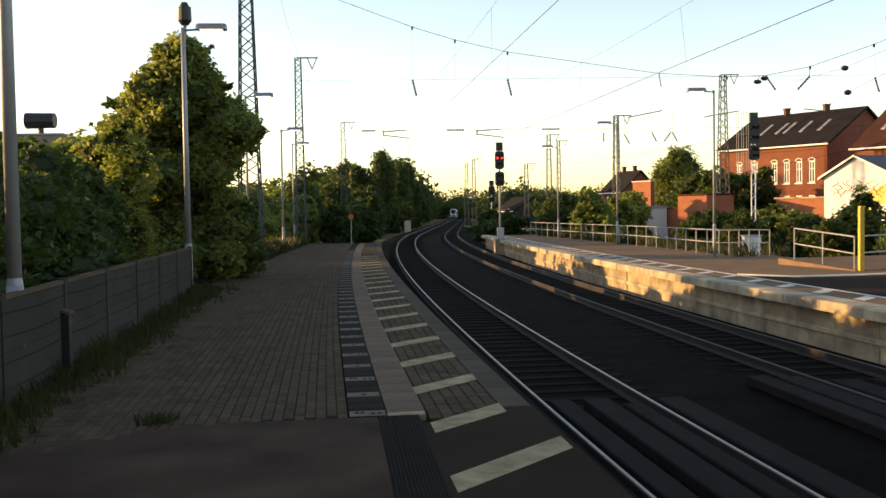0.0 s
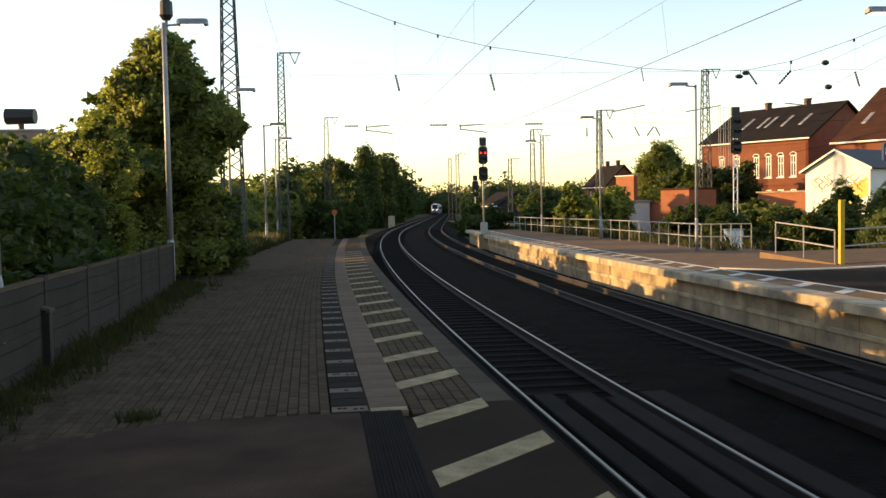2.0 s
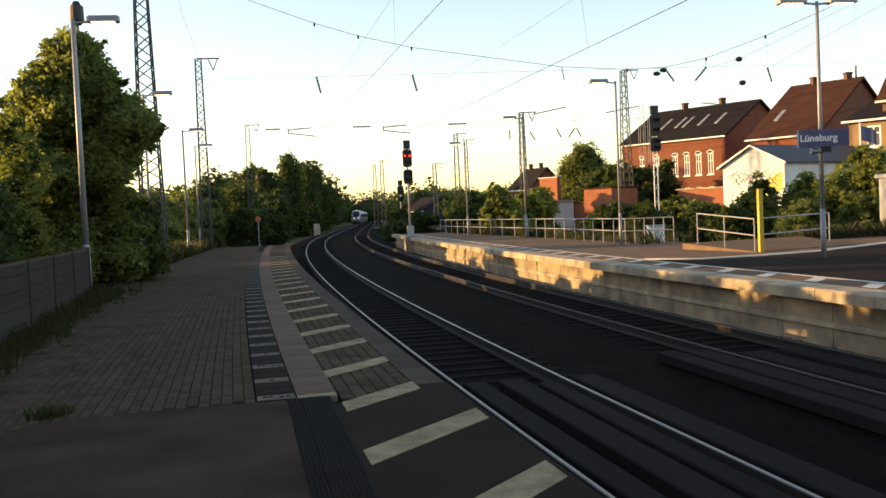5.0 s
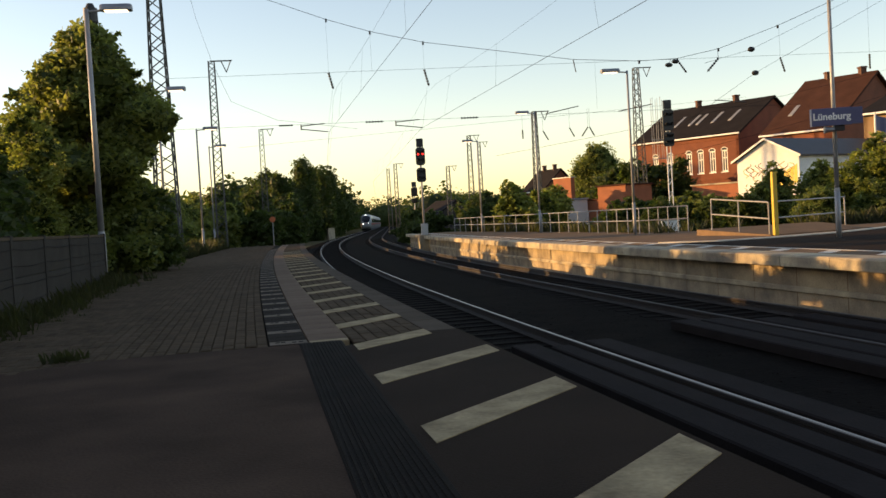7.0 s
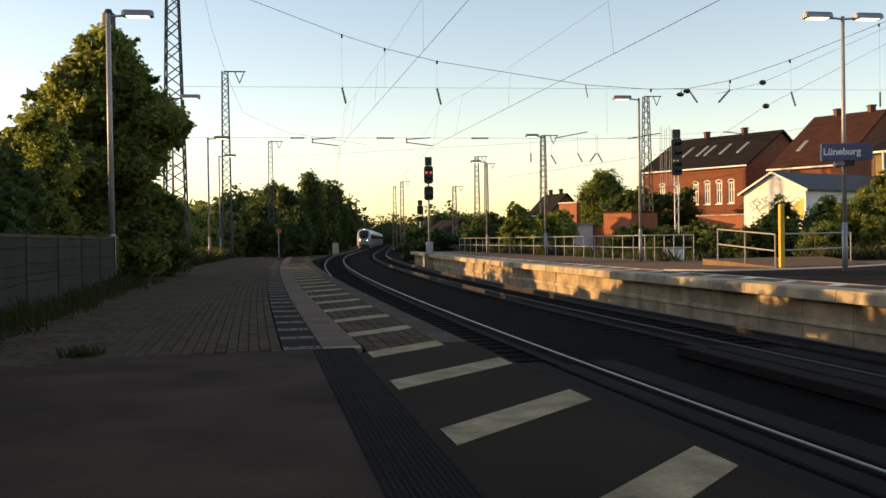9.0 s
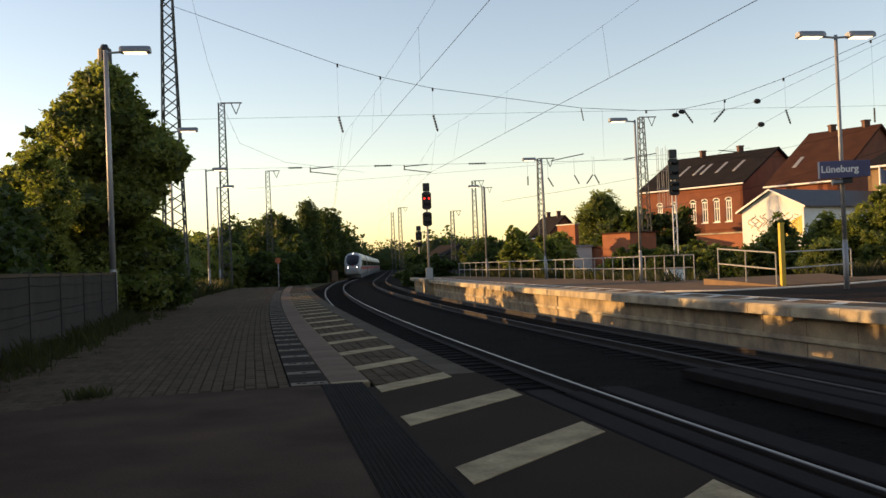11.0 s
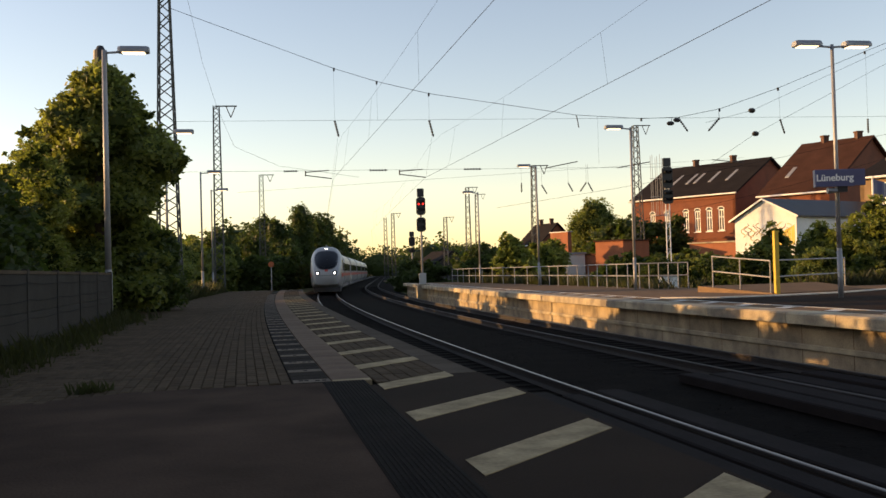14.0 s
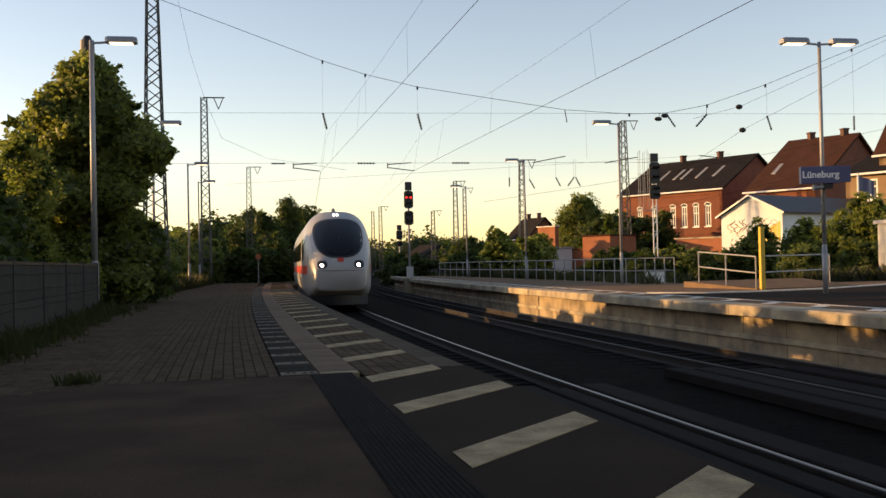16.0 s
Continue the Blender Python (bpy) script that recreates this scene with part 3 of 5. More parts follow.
lattice_mast((-4.75, 115, -0.8), 13.7, 0.75, 0.45, "far grey lattice catenary mast above the trees", cells=20, bracket=1)
lattice_mast((30.8, 85, -0.9), 14.9, 1.05, 0.45, "grey lattice catenary mast in front of the brick house", cells=26, bracket=1, near=True)
lattice_mast((22.2, 90, -0.9), 11.8, 0.75, 0.4, "grey lattice catenary mast beyond the railing", cells=22, bracket=1, near=True)
lattice_mast((22.5, 128, -1.0), 13.2, 0.8, 0.45, "far lattice mast between the bushes", cells=18, bracket=1)
lattice_mast((28.0, 150, -1.0), 14.0, 0.7, 0.45, "far slim lattice mast", cells=18, bracket=1)
lattice_mast((17.2, 23.2, -0.2), 11.0, 0.75, 0.45, "pale lattice mast beside the platform ramp", cells=20, bar=0.05, near=True)
lattice_mast((16.9, 190, -1), 12.8, 0.8, 0.5, "far lattice mast above the tree belt", cells=14, bar=0.07)
lattice_mast((16.4, 170, -1), 12.4, 0.7, 0.5, "far mast with a crosspiece at its top", cells=14, bar=0.07, bracket=1)
lattice_mast((22.8, 150, -1), 10.4, 0.7, 0.5, "far mast beyond the signal", cells=14, bar=0.06, bracket=1)
signal_post((11.9, 105, -1), (5.9, (4.75, 5.75), (4.0, 4.5)), "small distant black signal above the bushes", lit=False, w=0.7)
signal_post((7.62, 64, 0.02), (6.2, (4.74, 5.94), (3.61, 4.57)), "black railway signal showing two red lights", w=0.62)
signal_post((23.6, 60, -0.75), (8.6, (6.75, 8.15), (5.72, 6.65)), "tall dark railway signal on a white lattice post", lattice=True, lit=False, w=0.7)


cage = thing("signal_cage", "pale thin rod cage beside the tall signal", "cage", (22.95, 60, -0.75))
for k in range(6):
    part("rod", Mesh().tube((-0.45 + 0.16 * k, 0.1 * (k % 2), 4.9), (-0.45 + 0.16 * k, 0.1 * (k % 2), 8.9 + 0.12 * math.sin(k * 2.1)), 0.016, None, 4), M_greybox, cage)
for z in (4.95, 6.2, 7.4):
    part("hoop", Mesh().tube((-0.5, 0.05, z), (0.62, 0.05, z), 0.022, None, 4), M_greybox, cage)


def railing(points, label, posts):
    p = thing("railing", label, "railing")
    for z in (1.03, 0.53):
        for (x0, y0, b0), (x1, y1, b1) in zip(points[:-1], points[1:]):
            part("rail", Mesh().tube((x0, y0, b0 + z), (x1, y1, b1 + z), 0.024, None, 8), M_steel, p)
    for (x0, y0, b0), (x1, y1, b1) in zip(points[:-1], points[1:]):
        for k in range(posts):
            f = k / posts
            x, y, b = x0 + (x1 - x0) * f, y0 + (y1 - y0) * f, b0 + (b1 - b0) * f
            part("post", Mesh().tube((x, y, b - 0.1), (x, y, b + 1.03), 0.023, None, 8), M_steel, p)
    x, y, b = points[-1]
    part("post", Mesh().tube((x, y, b - 0.1), (x, y, b + 1.03), 0.023, None, 8), M_steel, p)


railing([(11.3, 74, 0), (11.75, 64, 0), (12.75, 52, 0), (13.0, 44, 0), (12.95, 37, 0), (14.6, 36, 0)], "galvanised two-rail steel railing along the platform", 5)
railing([(13.08, 30.4, 0.17), (13.42, 27.1, -0.03)], "galvanised railing with a sloping top beside the ramp", 2)
railing([(13.8, 27.3, -0.02), (17.4, 29.6, 0)], "dark thin railing behind the yellow post", 1)
yp = thing("yellow_post", "square yellow painted post at the ramp", "post", (13.52, 26.9, 0))
part("post", Mesh().box(-0.065, 0.065, -0.065, 0.065, -0.05, 1.85, 0.012), M_yellow, yp)
part("cap", Mesh().box(-0.06, 0.10, -0.06, 0.06, 1.851, 1.9), M_yellow, yp)
m = Mesh().poly([(12.75, 30.9, -0.1), (13.35, 26.9, -0.1), (17.5, 28.2, -0.1), (17.5, 31.6, -0.1), (12.75, 30.9, 0.2), (13.35, 26.9, 0.02), (17.5, 28.2, 0.02), (17.5, 31.6, 0.2)], [(0, 1, 5, 4), (1, 2, 6, 5), (2, 3, 7, 6), (3, 0, 4, 7), (4, 5, 6, 7)])
structure("ramp", m, M_rplat, "low paved ramp beside the yellow post")


def text_mesh(body, size):
    c = bpy.data.curves.new("letters", "FONT")
    c.offset = 0.006
    c.body, c.size, c.extrude, c.align_x, c.align_y = body, size, 0.004, "CENTER", "CENTER"
    ob = bpy.data.objects.new("letters", c)
    scene.collection.objects.link(ob)
    me = bpy.data.meshes.new_from_object(ob.evaluated_get(bpy.context.evaluated_depsgraph_get()))
    bpy.data.objects.remove(ob)
    me.materials.clear()
    me.materials.append(M_white)
    return me


def station_sign():
    s = thing("station_sign", "dark blue station name sign with white letters", "sign", (13.10, 22.72, 3.08), -14)
    part("board", Mesh().box(-0.62, 0.36, -0.09, 0.09, -0.22, 0.22, 0.01), M_blue, s)
    part("side_board", Mesh().box(0.368, 0.64, -0.05, 0.09, -0.2, 0.215, 0.01), M_blue, s)
    t = part("letters", text_mesh("Lüneburg", 0.245), M_white, s, "white letters")
    t.matrix_basis = pose(-0.13, -0.094, 0.0, 90, 0, 0)
    part("loudspeaker", Mesh().tube((-0.3, 0, -0.32), (-0.05, 0, -0.32), 0.09, 0.05, 12), M_zinc, s)
    part("clamp", Mesh().box(-0.05, 0.2, -0.03, 0.14, -0.36, -0.216), M_dark, s)


station_sign()


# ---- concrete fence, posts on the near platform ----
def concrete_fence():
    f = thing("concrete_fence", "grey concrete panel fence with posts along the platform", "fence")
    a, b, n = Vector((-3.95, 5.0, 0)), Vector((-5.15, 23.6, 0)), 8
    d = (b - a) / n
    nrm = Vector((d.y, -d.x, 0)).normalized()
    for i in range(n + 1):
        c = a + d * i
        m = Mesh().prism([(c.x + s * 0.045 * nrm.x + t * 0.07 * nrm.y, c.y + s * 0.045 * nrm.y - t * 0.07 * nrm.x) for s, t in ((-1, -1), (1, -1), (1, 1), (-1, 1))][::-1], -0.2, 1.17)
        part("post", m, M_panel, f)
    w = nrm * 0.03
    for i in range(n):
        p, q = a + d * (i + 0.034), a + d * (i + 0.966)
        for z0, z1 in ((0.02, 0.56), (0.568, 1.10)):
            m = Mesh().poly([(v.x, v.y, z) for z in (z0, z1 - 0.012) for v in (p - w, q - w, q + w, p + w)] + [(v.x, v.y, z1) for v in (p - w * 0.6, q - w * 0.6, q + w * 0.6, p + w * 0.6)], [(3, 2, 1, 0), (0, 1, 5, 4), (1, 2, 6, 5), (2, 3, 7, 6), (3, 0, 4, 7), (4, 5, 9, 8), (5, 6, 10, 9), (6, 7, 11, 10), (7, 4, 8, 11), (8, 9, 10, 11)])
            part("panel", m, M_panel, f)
        part("coping", Mesh().poly([(v.x, v.y, z) for z in (1.102, 1.15) for v in (p - w * 1.3, q - w * 1.3, q + w * 1.3, p + w * 1.3)], [(3, 2, 1, 0), (4, 5, 6, 7), (0, 1, 5, 4), (1, 2, 6, 5), (2, 3, 7, 6), (3, 0, 4, 7)]), M_slab, f)
        for z in (0.22, 0.48, 0.74, 0.98):
            e = nrm * 0.06
            pts = [a + d * (i + u) + e + Vector((0, 0, z - 0.03 * math.sin(math.pi * u))) for u in (0, 0.25, 0.5, 0.75, 1)]
            part("wire", Mesh().chain(pts, 0.004, 4), M_wire, f)


concrete_fence()
bo = thing("bollard", "short dark grey post with a slanted cap before the fence", "bollard", (-4.33, 11.8, -0.02))
part("post", Mesh().box(-0.16, -0.02, -0.07, 0.07, 0, 0.83), M_panel, bo)
part("front", Mesh().box(-0.015, 0.07, -0.06, 0.06, 0, 0.74), M_dark, bo)
part("cap", Mesh().poly([(-0.2, -0.09, 0.84), (0.09, -0.09, 0.76), (0.09, 0.09, 0.76), (-0.2, 0.09, 0.84), (-0.2, -0.09, 0.88), (0.09, -0.09, 0.79), (0.09, 0.09, 0.79), (-0.2, 0.09, 0.88)], [(3, 2, 1, 0), (4, 5, 6, 7), (0, 1, 5, 4), (1, 2, 6, 5), (2, 3, 7, 6), (3, 0, 4, 7)]), M_slab, bo)
sg = thing("track_sign", "small orange disc sign on a thin post at the platform end", "sign", (-2.5, 66, -0.5))
part("post", Mesh().tube((0, 0, -0.7), (0, 0, 2.3), 0.035, None, 8), M_steel, sg)
part("disc", Mesh().tube((0, -0.04, 2.2), (0, -0.07, 2.2), 0.2, 0.2, 16), mat("orange_sign", (0.40, 0.10, 0.03), 0.5, var=0.15), sg)


# ---- plants ----
def leaf_cloud(m, blobs, n, size, seed, flat=0.0):
    """Leaves scattered in clumps near the skin of some blobs ((x, y, z), (rx, ry, rz))."""
    rng = np.random.default_rng(seed)
    vol = np.array([b[1][0] * b[1][1] + b[1][0] * b[1][2] for b in blobs]) ** 1.15
    pick = rng.choice(len(blobs), size=max(1, n // 14), p=vol / vol.sum())
    c = np.array([b[0] for b in blobs], float)[pick]
    r = np.array([b[1] for b in blobs], float)[pick]
    d = rng.normal(size=(len(pick), 3))
    d /= np.linalg.norm(d, axis=1, keepdims=True)
    clump = c + d * r * (0.62 + 0.42 * rng.random((len(pick), 1)) ** 0.7)
    each = np.repeat(clump, 14, axis=0)
    spread = np.repeat(np.minimum(r.min(axis=1, keepdims=True) * 0.30, size * 4.5), 14, axis=0)
    p = each + rng.normal(size=each.shape) * spread * np.array([1, 1, 0.7]) * 0.6
    u = rng.normal(size=p.shape)
    u[:, 2] *= 0.6
    u /= np.linalg.norm(u, axis=1, keepdims=True)
    w = np.cross(u, rng.normal(size=p.shape))
    w /= np.linalg.norm(w, axis=1, keepdims=True)
    s = size * (0.6 + 0.8 * rng.random((len(p), 1)))
    quad = np.stack([p - u * s, p + w * s * 0.5, p + u * s, p - w * s * 0.5], 1).reshape(-1, 3)
    o = len(m.v)
    m.v += [tuple(q) for q in quad.tolist()]
    m.f += [(o + 4 * i, o + 4 * i + 1, o + 4 * i + 2, o + 4 * i + 3) for i in range(len(p))]
    return m


def tree(name, place, blobs, n, size, material, label, seed, trunk=0.2, limbs=6, core=True, category="tree", solid=0.0):
    t = thing(name, label, category, place)
    top = max(b[0][2] for b in blobs)
    tr = Mesh().tube((0, 0, -0.8), (0.05, 0, top * 0.35), trunk, trunk * 0.75, 9, False).tube((0.05, 0, top * 0.35), (0, 0.1, top), trunk * 0.75, trunk * 0.2, 8)
    for b in blobs[:limbs]:
        z = max(0.3, min(top * 0.6, b[0][2] * 0.55))
        tr.tube((0.04, 0.02, z), b[0], trunk * 0.4, trunk * 0.1, 6)
    part("trunk", tr, M_bark, t)
    crown = Mesh()
    leaf_cloud(crown, blobs, n, size, seed)
    part("crown", crown, material, t)
    # Darker leaves and opaque blobs inside the crown paint its inner shade.
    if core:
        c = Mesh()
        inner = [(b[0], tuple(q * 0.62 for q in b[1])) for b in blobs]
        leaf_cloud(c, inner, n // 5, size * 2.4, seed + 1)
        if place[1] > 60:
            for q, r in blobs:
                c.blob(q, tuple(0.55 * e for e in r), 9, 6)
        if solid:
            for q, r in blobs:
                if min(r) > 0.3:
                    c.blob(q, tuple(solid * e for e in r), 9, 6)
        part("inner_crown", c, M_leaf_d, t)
    return t


def blobs_for(w, d, h, n, seed, z0=0.25, lean=0.0, slim=False):
    """Blobs of an uneven crown of that width, depth and height."""
    rnd = random.Random(seed)
    out = []
    for i in range(n):
        f = (i + 0.5) / n
        z = h * (z0 + ((0.93 if slim else 0.82) - z0) * f)
        k = max(0.25, 1 - abs(f - 0.35) ** 1.4 * 1.25) if slim else 0.92 * math.sqrt(max(0.16, 1 - ((f - 0.42) / 0.66) ** 2))
        a = rnd.uniform(0, 6.28)
        q = rnd.uniform(0.2, 0.62)
        out.append(((math.cos(a) * w * 0.5 * k * q + lean * f, math.sin(a) * d * 0.5 * k * q, z), (w * 0.30 * k * rnd.uniform(0.8, 1.2), d * 0.30 * k * rnd.uniform(0.8, 1.2), h * 0.15 * rnd.uniform(0.8, 1.3))))
    return out


def crown_rows(levels, base, depth, seed):
    """Blobs of a crown whose left and right edge are known at some heights (z, left, right)."""
    rnd = random.Random(seed)
    out = []
    for z, x0, x1 in levels:
        n = max(2, round((x1 - x0) / 1.15))
        for k in range(n):
            r = 0.62 + 0.22 * rnd.random()
            x = x0 + r * 0.8 + (x1 - x0 - r * 1.6) * k / (n - 1)
            edge = abs(2 * k / (n - 1) - 1)
            y = rnd.uniform(-0.5, 0.5) * depth * (1 - 0.7 * edge)
            out.append(((x - base[0], y, z), (r, r * rnd.uniform(0.9, 1.3), r * rnd.uniform(0.6, 0.85))))
        for x in (x0 - rnd.uniform(0.0, 0.3), x1 + rnd.uniform(0.0, 0.3)):
            out.append(((x - base[0], rnd.uniform(-0.4, 0.4), z + rnd.uniform(-0.1, 0.3)), (0.26, 0.22, 0.10)))
    return out


BIG = (-6.3, 28.4)
LEVELS = [(0.7, -8.2, -4.6), (1.5, -9.0, -4.75), (2.3, -9.7, -4.9), (3.1, -9.6, -4.8), (3.8, -9.0, -4.6), (4.4, -8.5, -4.0), (5.0, -8.1, -4.6), (5.5, -7.6, -5.1), (6.05, -7.1, -5.35), (6.6, -6.7, -5.6)]
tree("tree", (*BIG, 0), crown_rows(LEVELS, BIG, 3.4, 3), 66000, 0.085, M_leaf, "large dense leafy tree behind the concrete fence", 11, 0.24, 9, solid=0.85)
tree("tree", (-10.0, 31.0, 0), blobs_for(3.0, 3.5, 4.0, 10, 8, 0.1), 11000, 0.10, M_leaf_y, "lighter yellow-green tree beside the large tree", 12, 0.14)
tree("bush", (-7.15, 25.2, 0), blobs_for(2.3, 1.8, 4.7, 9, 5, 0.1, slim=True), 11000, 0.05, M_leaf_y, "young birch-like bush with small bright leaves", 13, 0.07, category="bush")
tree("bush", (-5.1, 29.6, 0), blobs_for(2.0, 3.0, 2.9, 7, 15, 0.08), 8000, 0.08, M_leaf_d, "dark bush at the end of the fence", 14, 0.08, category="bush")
# A hedge, with heights, solid cores and extra unseen bushes added to block sun.
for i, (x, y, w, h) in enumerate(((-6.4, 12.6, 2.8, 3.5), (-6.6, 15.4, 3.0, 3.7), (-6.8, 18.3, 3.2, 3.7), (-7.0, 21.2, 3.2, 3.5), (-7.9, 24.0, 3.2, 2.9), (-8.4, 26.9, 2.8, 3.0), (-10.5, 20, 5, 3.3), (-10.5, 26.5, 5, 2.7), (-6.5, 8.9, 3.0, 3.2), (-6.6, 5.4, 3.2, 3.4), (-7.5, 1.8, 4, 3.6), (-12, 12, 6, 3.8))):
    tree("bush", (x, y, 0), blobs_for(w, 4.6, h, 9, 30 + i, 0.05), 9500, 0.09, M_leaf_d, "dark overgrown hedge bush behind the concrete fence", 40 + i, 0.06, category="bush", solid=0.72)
for i, (y, w, h) in enumerate(((32.4, 2.6, 2.75), (35.4, 2.6, 2.6), (41.9, 3.2, 2.75), (45.4, 3.0, 2.75), (48.2, 3.2, 2.75), (59.0, 3.4, 4.2), (63.5, 3.4, 4.4), (68.0, 3.4, 4.4), (73.0, 3.6, 4.6))):
    tree("bush", (-8.6, y, -0.2), blobs_for(w, 4.0, h, 8, 260 + i, 0.06), 6000, 0.1, M_leaf, "low leafy bush in the tall grass", 270 + i, 0.07, category="bush")
# Placed for its shadow on the far wall; the large tree hides it.
tree("tree", (-12.5, 44, 0), blobs_for(4.5, 4.4, 5.2, 9, 21, 0.1), 8000, 0.12, M_leaf, "hidden leafy tree added to shade the far platform wall", 60, 0.15)
# far trees at the bend and along the line
for i, (x, y, w, h, mt) in enumerate(((-6.4, 150, 8, 12.3, M_leaf_d), (-3.2, 146, 7, 11.6, M_leaf_d), (-0.5, 152, 7.5, 14.4, M_leaf_d), (2.4, 165, 7, 13.6, M_leaf_d), (5.0, 182, 6.5, 14.2, M_leaf_d), (7.6, 203, 5.5, 11.0, M_leaf_d), (-6, 120, 6, 8.0, M_leaf_d), (-2.5, 124, 5, 7.0, M_leaf_d), (-9, 105, 7, 7.2, M_leaf_d), (-7.2, 84, 4, 5.0, M_leaf), (-10.8, 77, 5, 6.0, M_leaf_d), (-10.5, 62, 4, 4.5, M_leaf_d), (-4.4, 86, 4.5, 4.0, M_leaf_d), (-2.4, 92, 4, 4.0, M_leaf_d), (-2.2, 102, 4.5, 5.2, M_leaf_d), (-0.8, 134, 4.5, 5.5, M_leaf_d), (1.2, 150, 4, 5.0, M_leaf_d))):
    tree("tree", (x, y, -1.0), blobs_for(w, w, h, 18, 70 + i, 0.06), 11000, 0.19, mt, "dark leafy tree at the bend of the line", 80 + i, 0.2)
for i, (x, y, w, h, mt) in enumerate(((14.5, 66, 3.4, 3.9, M_leaf_y), (17.2, 70, 3.4, 3.2, M_leaf_y), (11.8, 88, 6, 2.0, M_leaf_d), (15.5, 84, 6, 2.5, M_leaf_d), (20, 76, 3.5, 3.6, M_leaf_y), (19, 100, 7, 4.2, M_leaf_d), (11.5, 100, 6, 2.4, M_leaf_d), (27, 104, 5, 4.6, M_leaf), (26.6, 70.5, 4, 1.9, M_leaf_d), (29, 68, 7, 2.2, M_leaf), (21.5, 62, 5, 2.0, M_leaf_d), (26.5, 58, 5, 1.5, M_leaf_d), (22.6, 58.5, 3.6, 1.7, M_leaf_d), (25.4, 57.0, 3.6, 1.8, M_leaf_d), (21.0, 41, 2.8, 2.9, M_leaf), (22.6, 40.3, 3.2, 3.1, M_leaf), (23.4, 38.6, 3.0, 3.4, M_leaf_y), (24.2, 38.0, 2.6, 4.2, M_leaf_y), (25.6, 38.4, 4, 3.9, M_leaf_y), (27.2, 37.4, 4, 4.0, M_leaf_y), (24.6, 36.4, 3, 2.8, M_leaf), (29.4, 37, 5, 4.4, M_leaf_y), (32.4, 36.5, 5, 4.6, M_leaf_y), (26.4, 35.2, 3.4, 2.4, M_leaf_y), (29.5, 35, 4, 2.8, M_leaf_y), (20.4, 36.6, 3.0, 1.7, M_leaf), (18.2, 38.4, 3.0, 1.5, M_leaf_d), (22.6, 35.8, 2.6, 1.9, M_leaf))):
    tree("bush", (x, y, -1.1), blobs_for(w, w, h + 1.1, 11, 120 + i, 0.05), 9500 if y < 60 else 6500, 0.09 if y < 60 else 0.17, mt, "overgrown green bush beside the railway", 150 + i, 0.1, category="bush")
tree("tree", (42.4, 135, 0), blobs_for(7.4, 7.2, 11.9, 24, 200, 0.2), 30000, 0.16, M_leaf, "round-crowned leafy tree behind the houses", 201, 0.3)
for i, (x, y, w, h) in enumerate(((33.5, 92, 8, 6.2), (38.5, 96, 6, 6.4), (36.5, 112, 7, 6.5), (47, 136, 7, 7))):
    tree("tree", (x, y, 0), blobs_for(w, w, h, 9, 210 + i, 0.08), 6000, 0.22, M_leaf_d, "dark leafy tree before the brick house", 220 + i, 0.2)


# Added trees hidden from the camera; their heights shape the low sun's shadows.
for i, (x, y, w, h) in enumerate(((-20.5, 63, 6, 8.4), (-21.5, 69, 6, 8.8), (-17, 35, 7, 3.2), (-18, 27, 8, 3.4), (-17, 19, 8, 4.0), (-16, 12, 8, 4.2), (-13.6, 31, 6, 2.8))):
    tree("tree", (x, y, -0.5), blobs_for(w, w, h, 10, 300 + i, 0.06), 6000, 0.2, M_leaf, "hidden leafy tree added behind the hedge for shade", 320 + i, 0.2)


# Added sun blocker for the train's flank, out of sight behind the large tree.
tree("tree", (-12.0, 51.8, -0.5), blobs_for(6, 6.5, 8.8, 10, 308, 0.72), 7000, 0.2, M_leaf, "hidden tree with a high crown added to shade the train", 328, 0.22)


def far_woods():
    m = Mesh()
    rnd = random.Random(9)
    bl = []
    for i in range(170):
        y = rnd.uniform(210, 420)
        off = rnd.choice((-1, 1)) * rnd.uniform(9, 16 + 0.22 * (y - 150))
        x = track_x(y) + off + (6 if off > 0 else 0)
        hi = 1.0 if off < 0 else 0.5
        bl.append(((x, y, rnd.uniform(3.0, 8.0) * hi), (rnd.uniform(5, 9), 4, rnd.uniform(5, 7) * (0.4 + 0.6 * hi))))
    for i in range(120):
        y = rnd.uniform(150, 330)
        x = rnd.uniform(0.16 * y, 0.62 * y)
        bl.append(((x, y, rnd.uniform(0.5, 2.2)), (rnd.uniform(4, 8), 4, rnd.uniform(2, 3.6))))
    for i in range(60):
        y = rnd.uniform(130, 300)
        bl.append(((rnd.uniform(-0.32 * y, -0.06 * y), y, rnd.uniform(1, 3)), (7, 4, rnd.uniform(3, 5))))
    for i in range(60):
        x = rnd.uniform(-60, 240)
        bl.append(((x, 440 + rnd.uniform(0, 40), 4), (12, 6, rnd.uniform(6, 10))))
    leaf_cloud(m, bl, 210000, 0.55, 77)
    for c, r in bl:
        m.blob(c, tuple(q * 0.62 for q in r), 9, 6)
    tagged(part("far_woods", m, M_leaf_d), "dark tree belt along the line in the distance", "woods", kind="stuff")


far_woods()


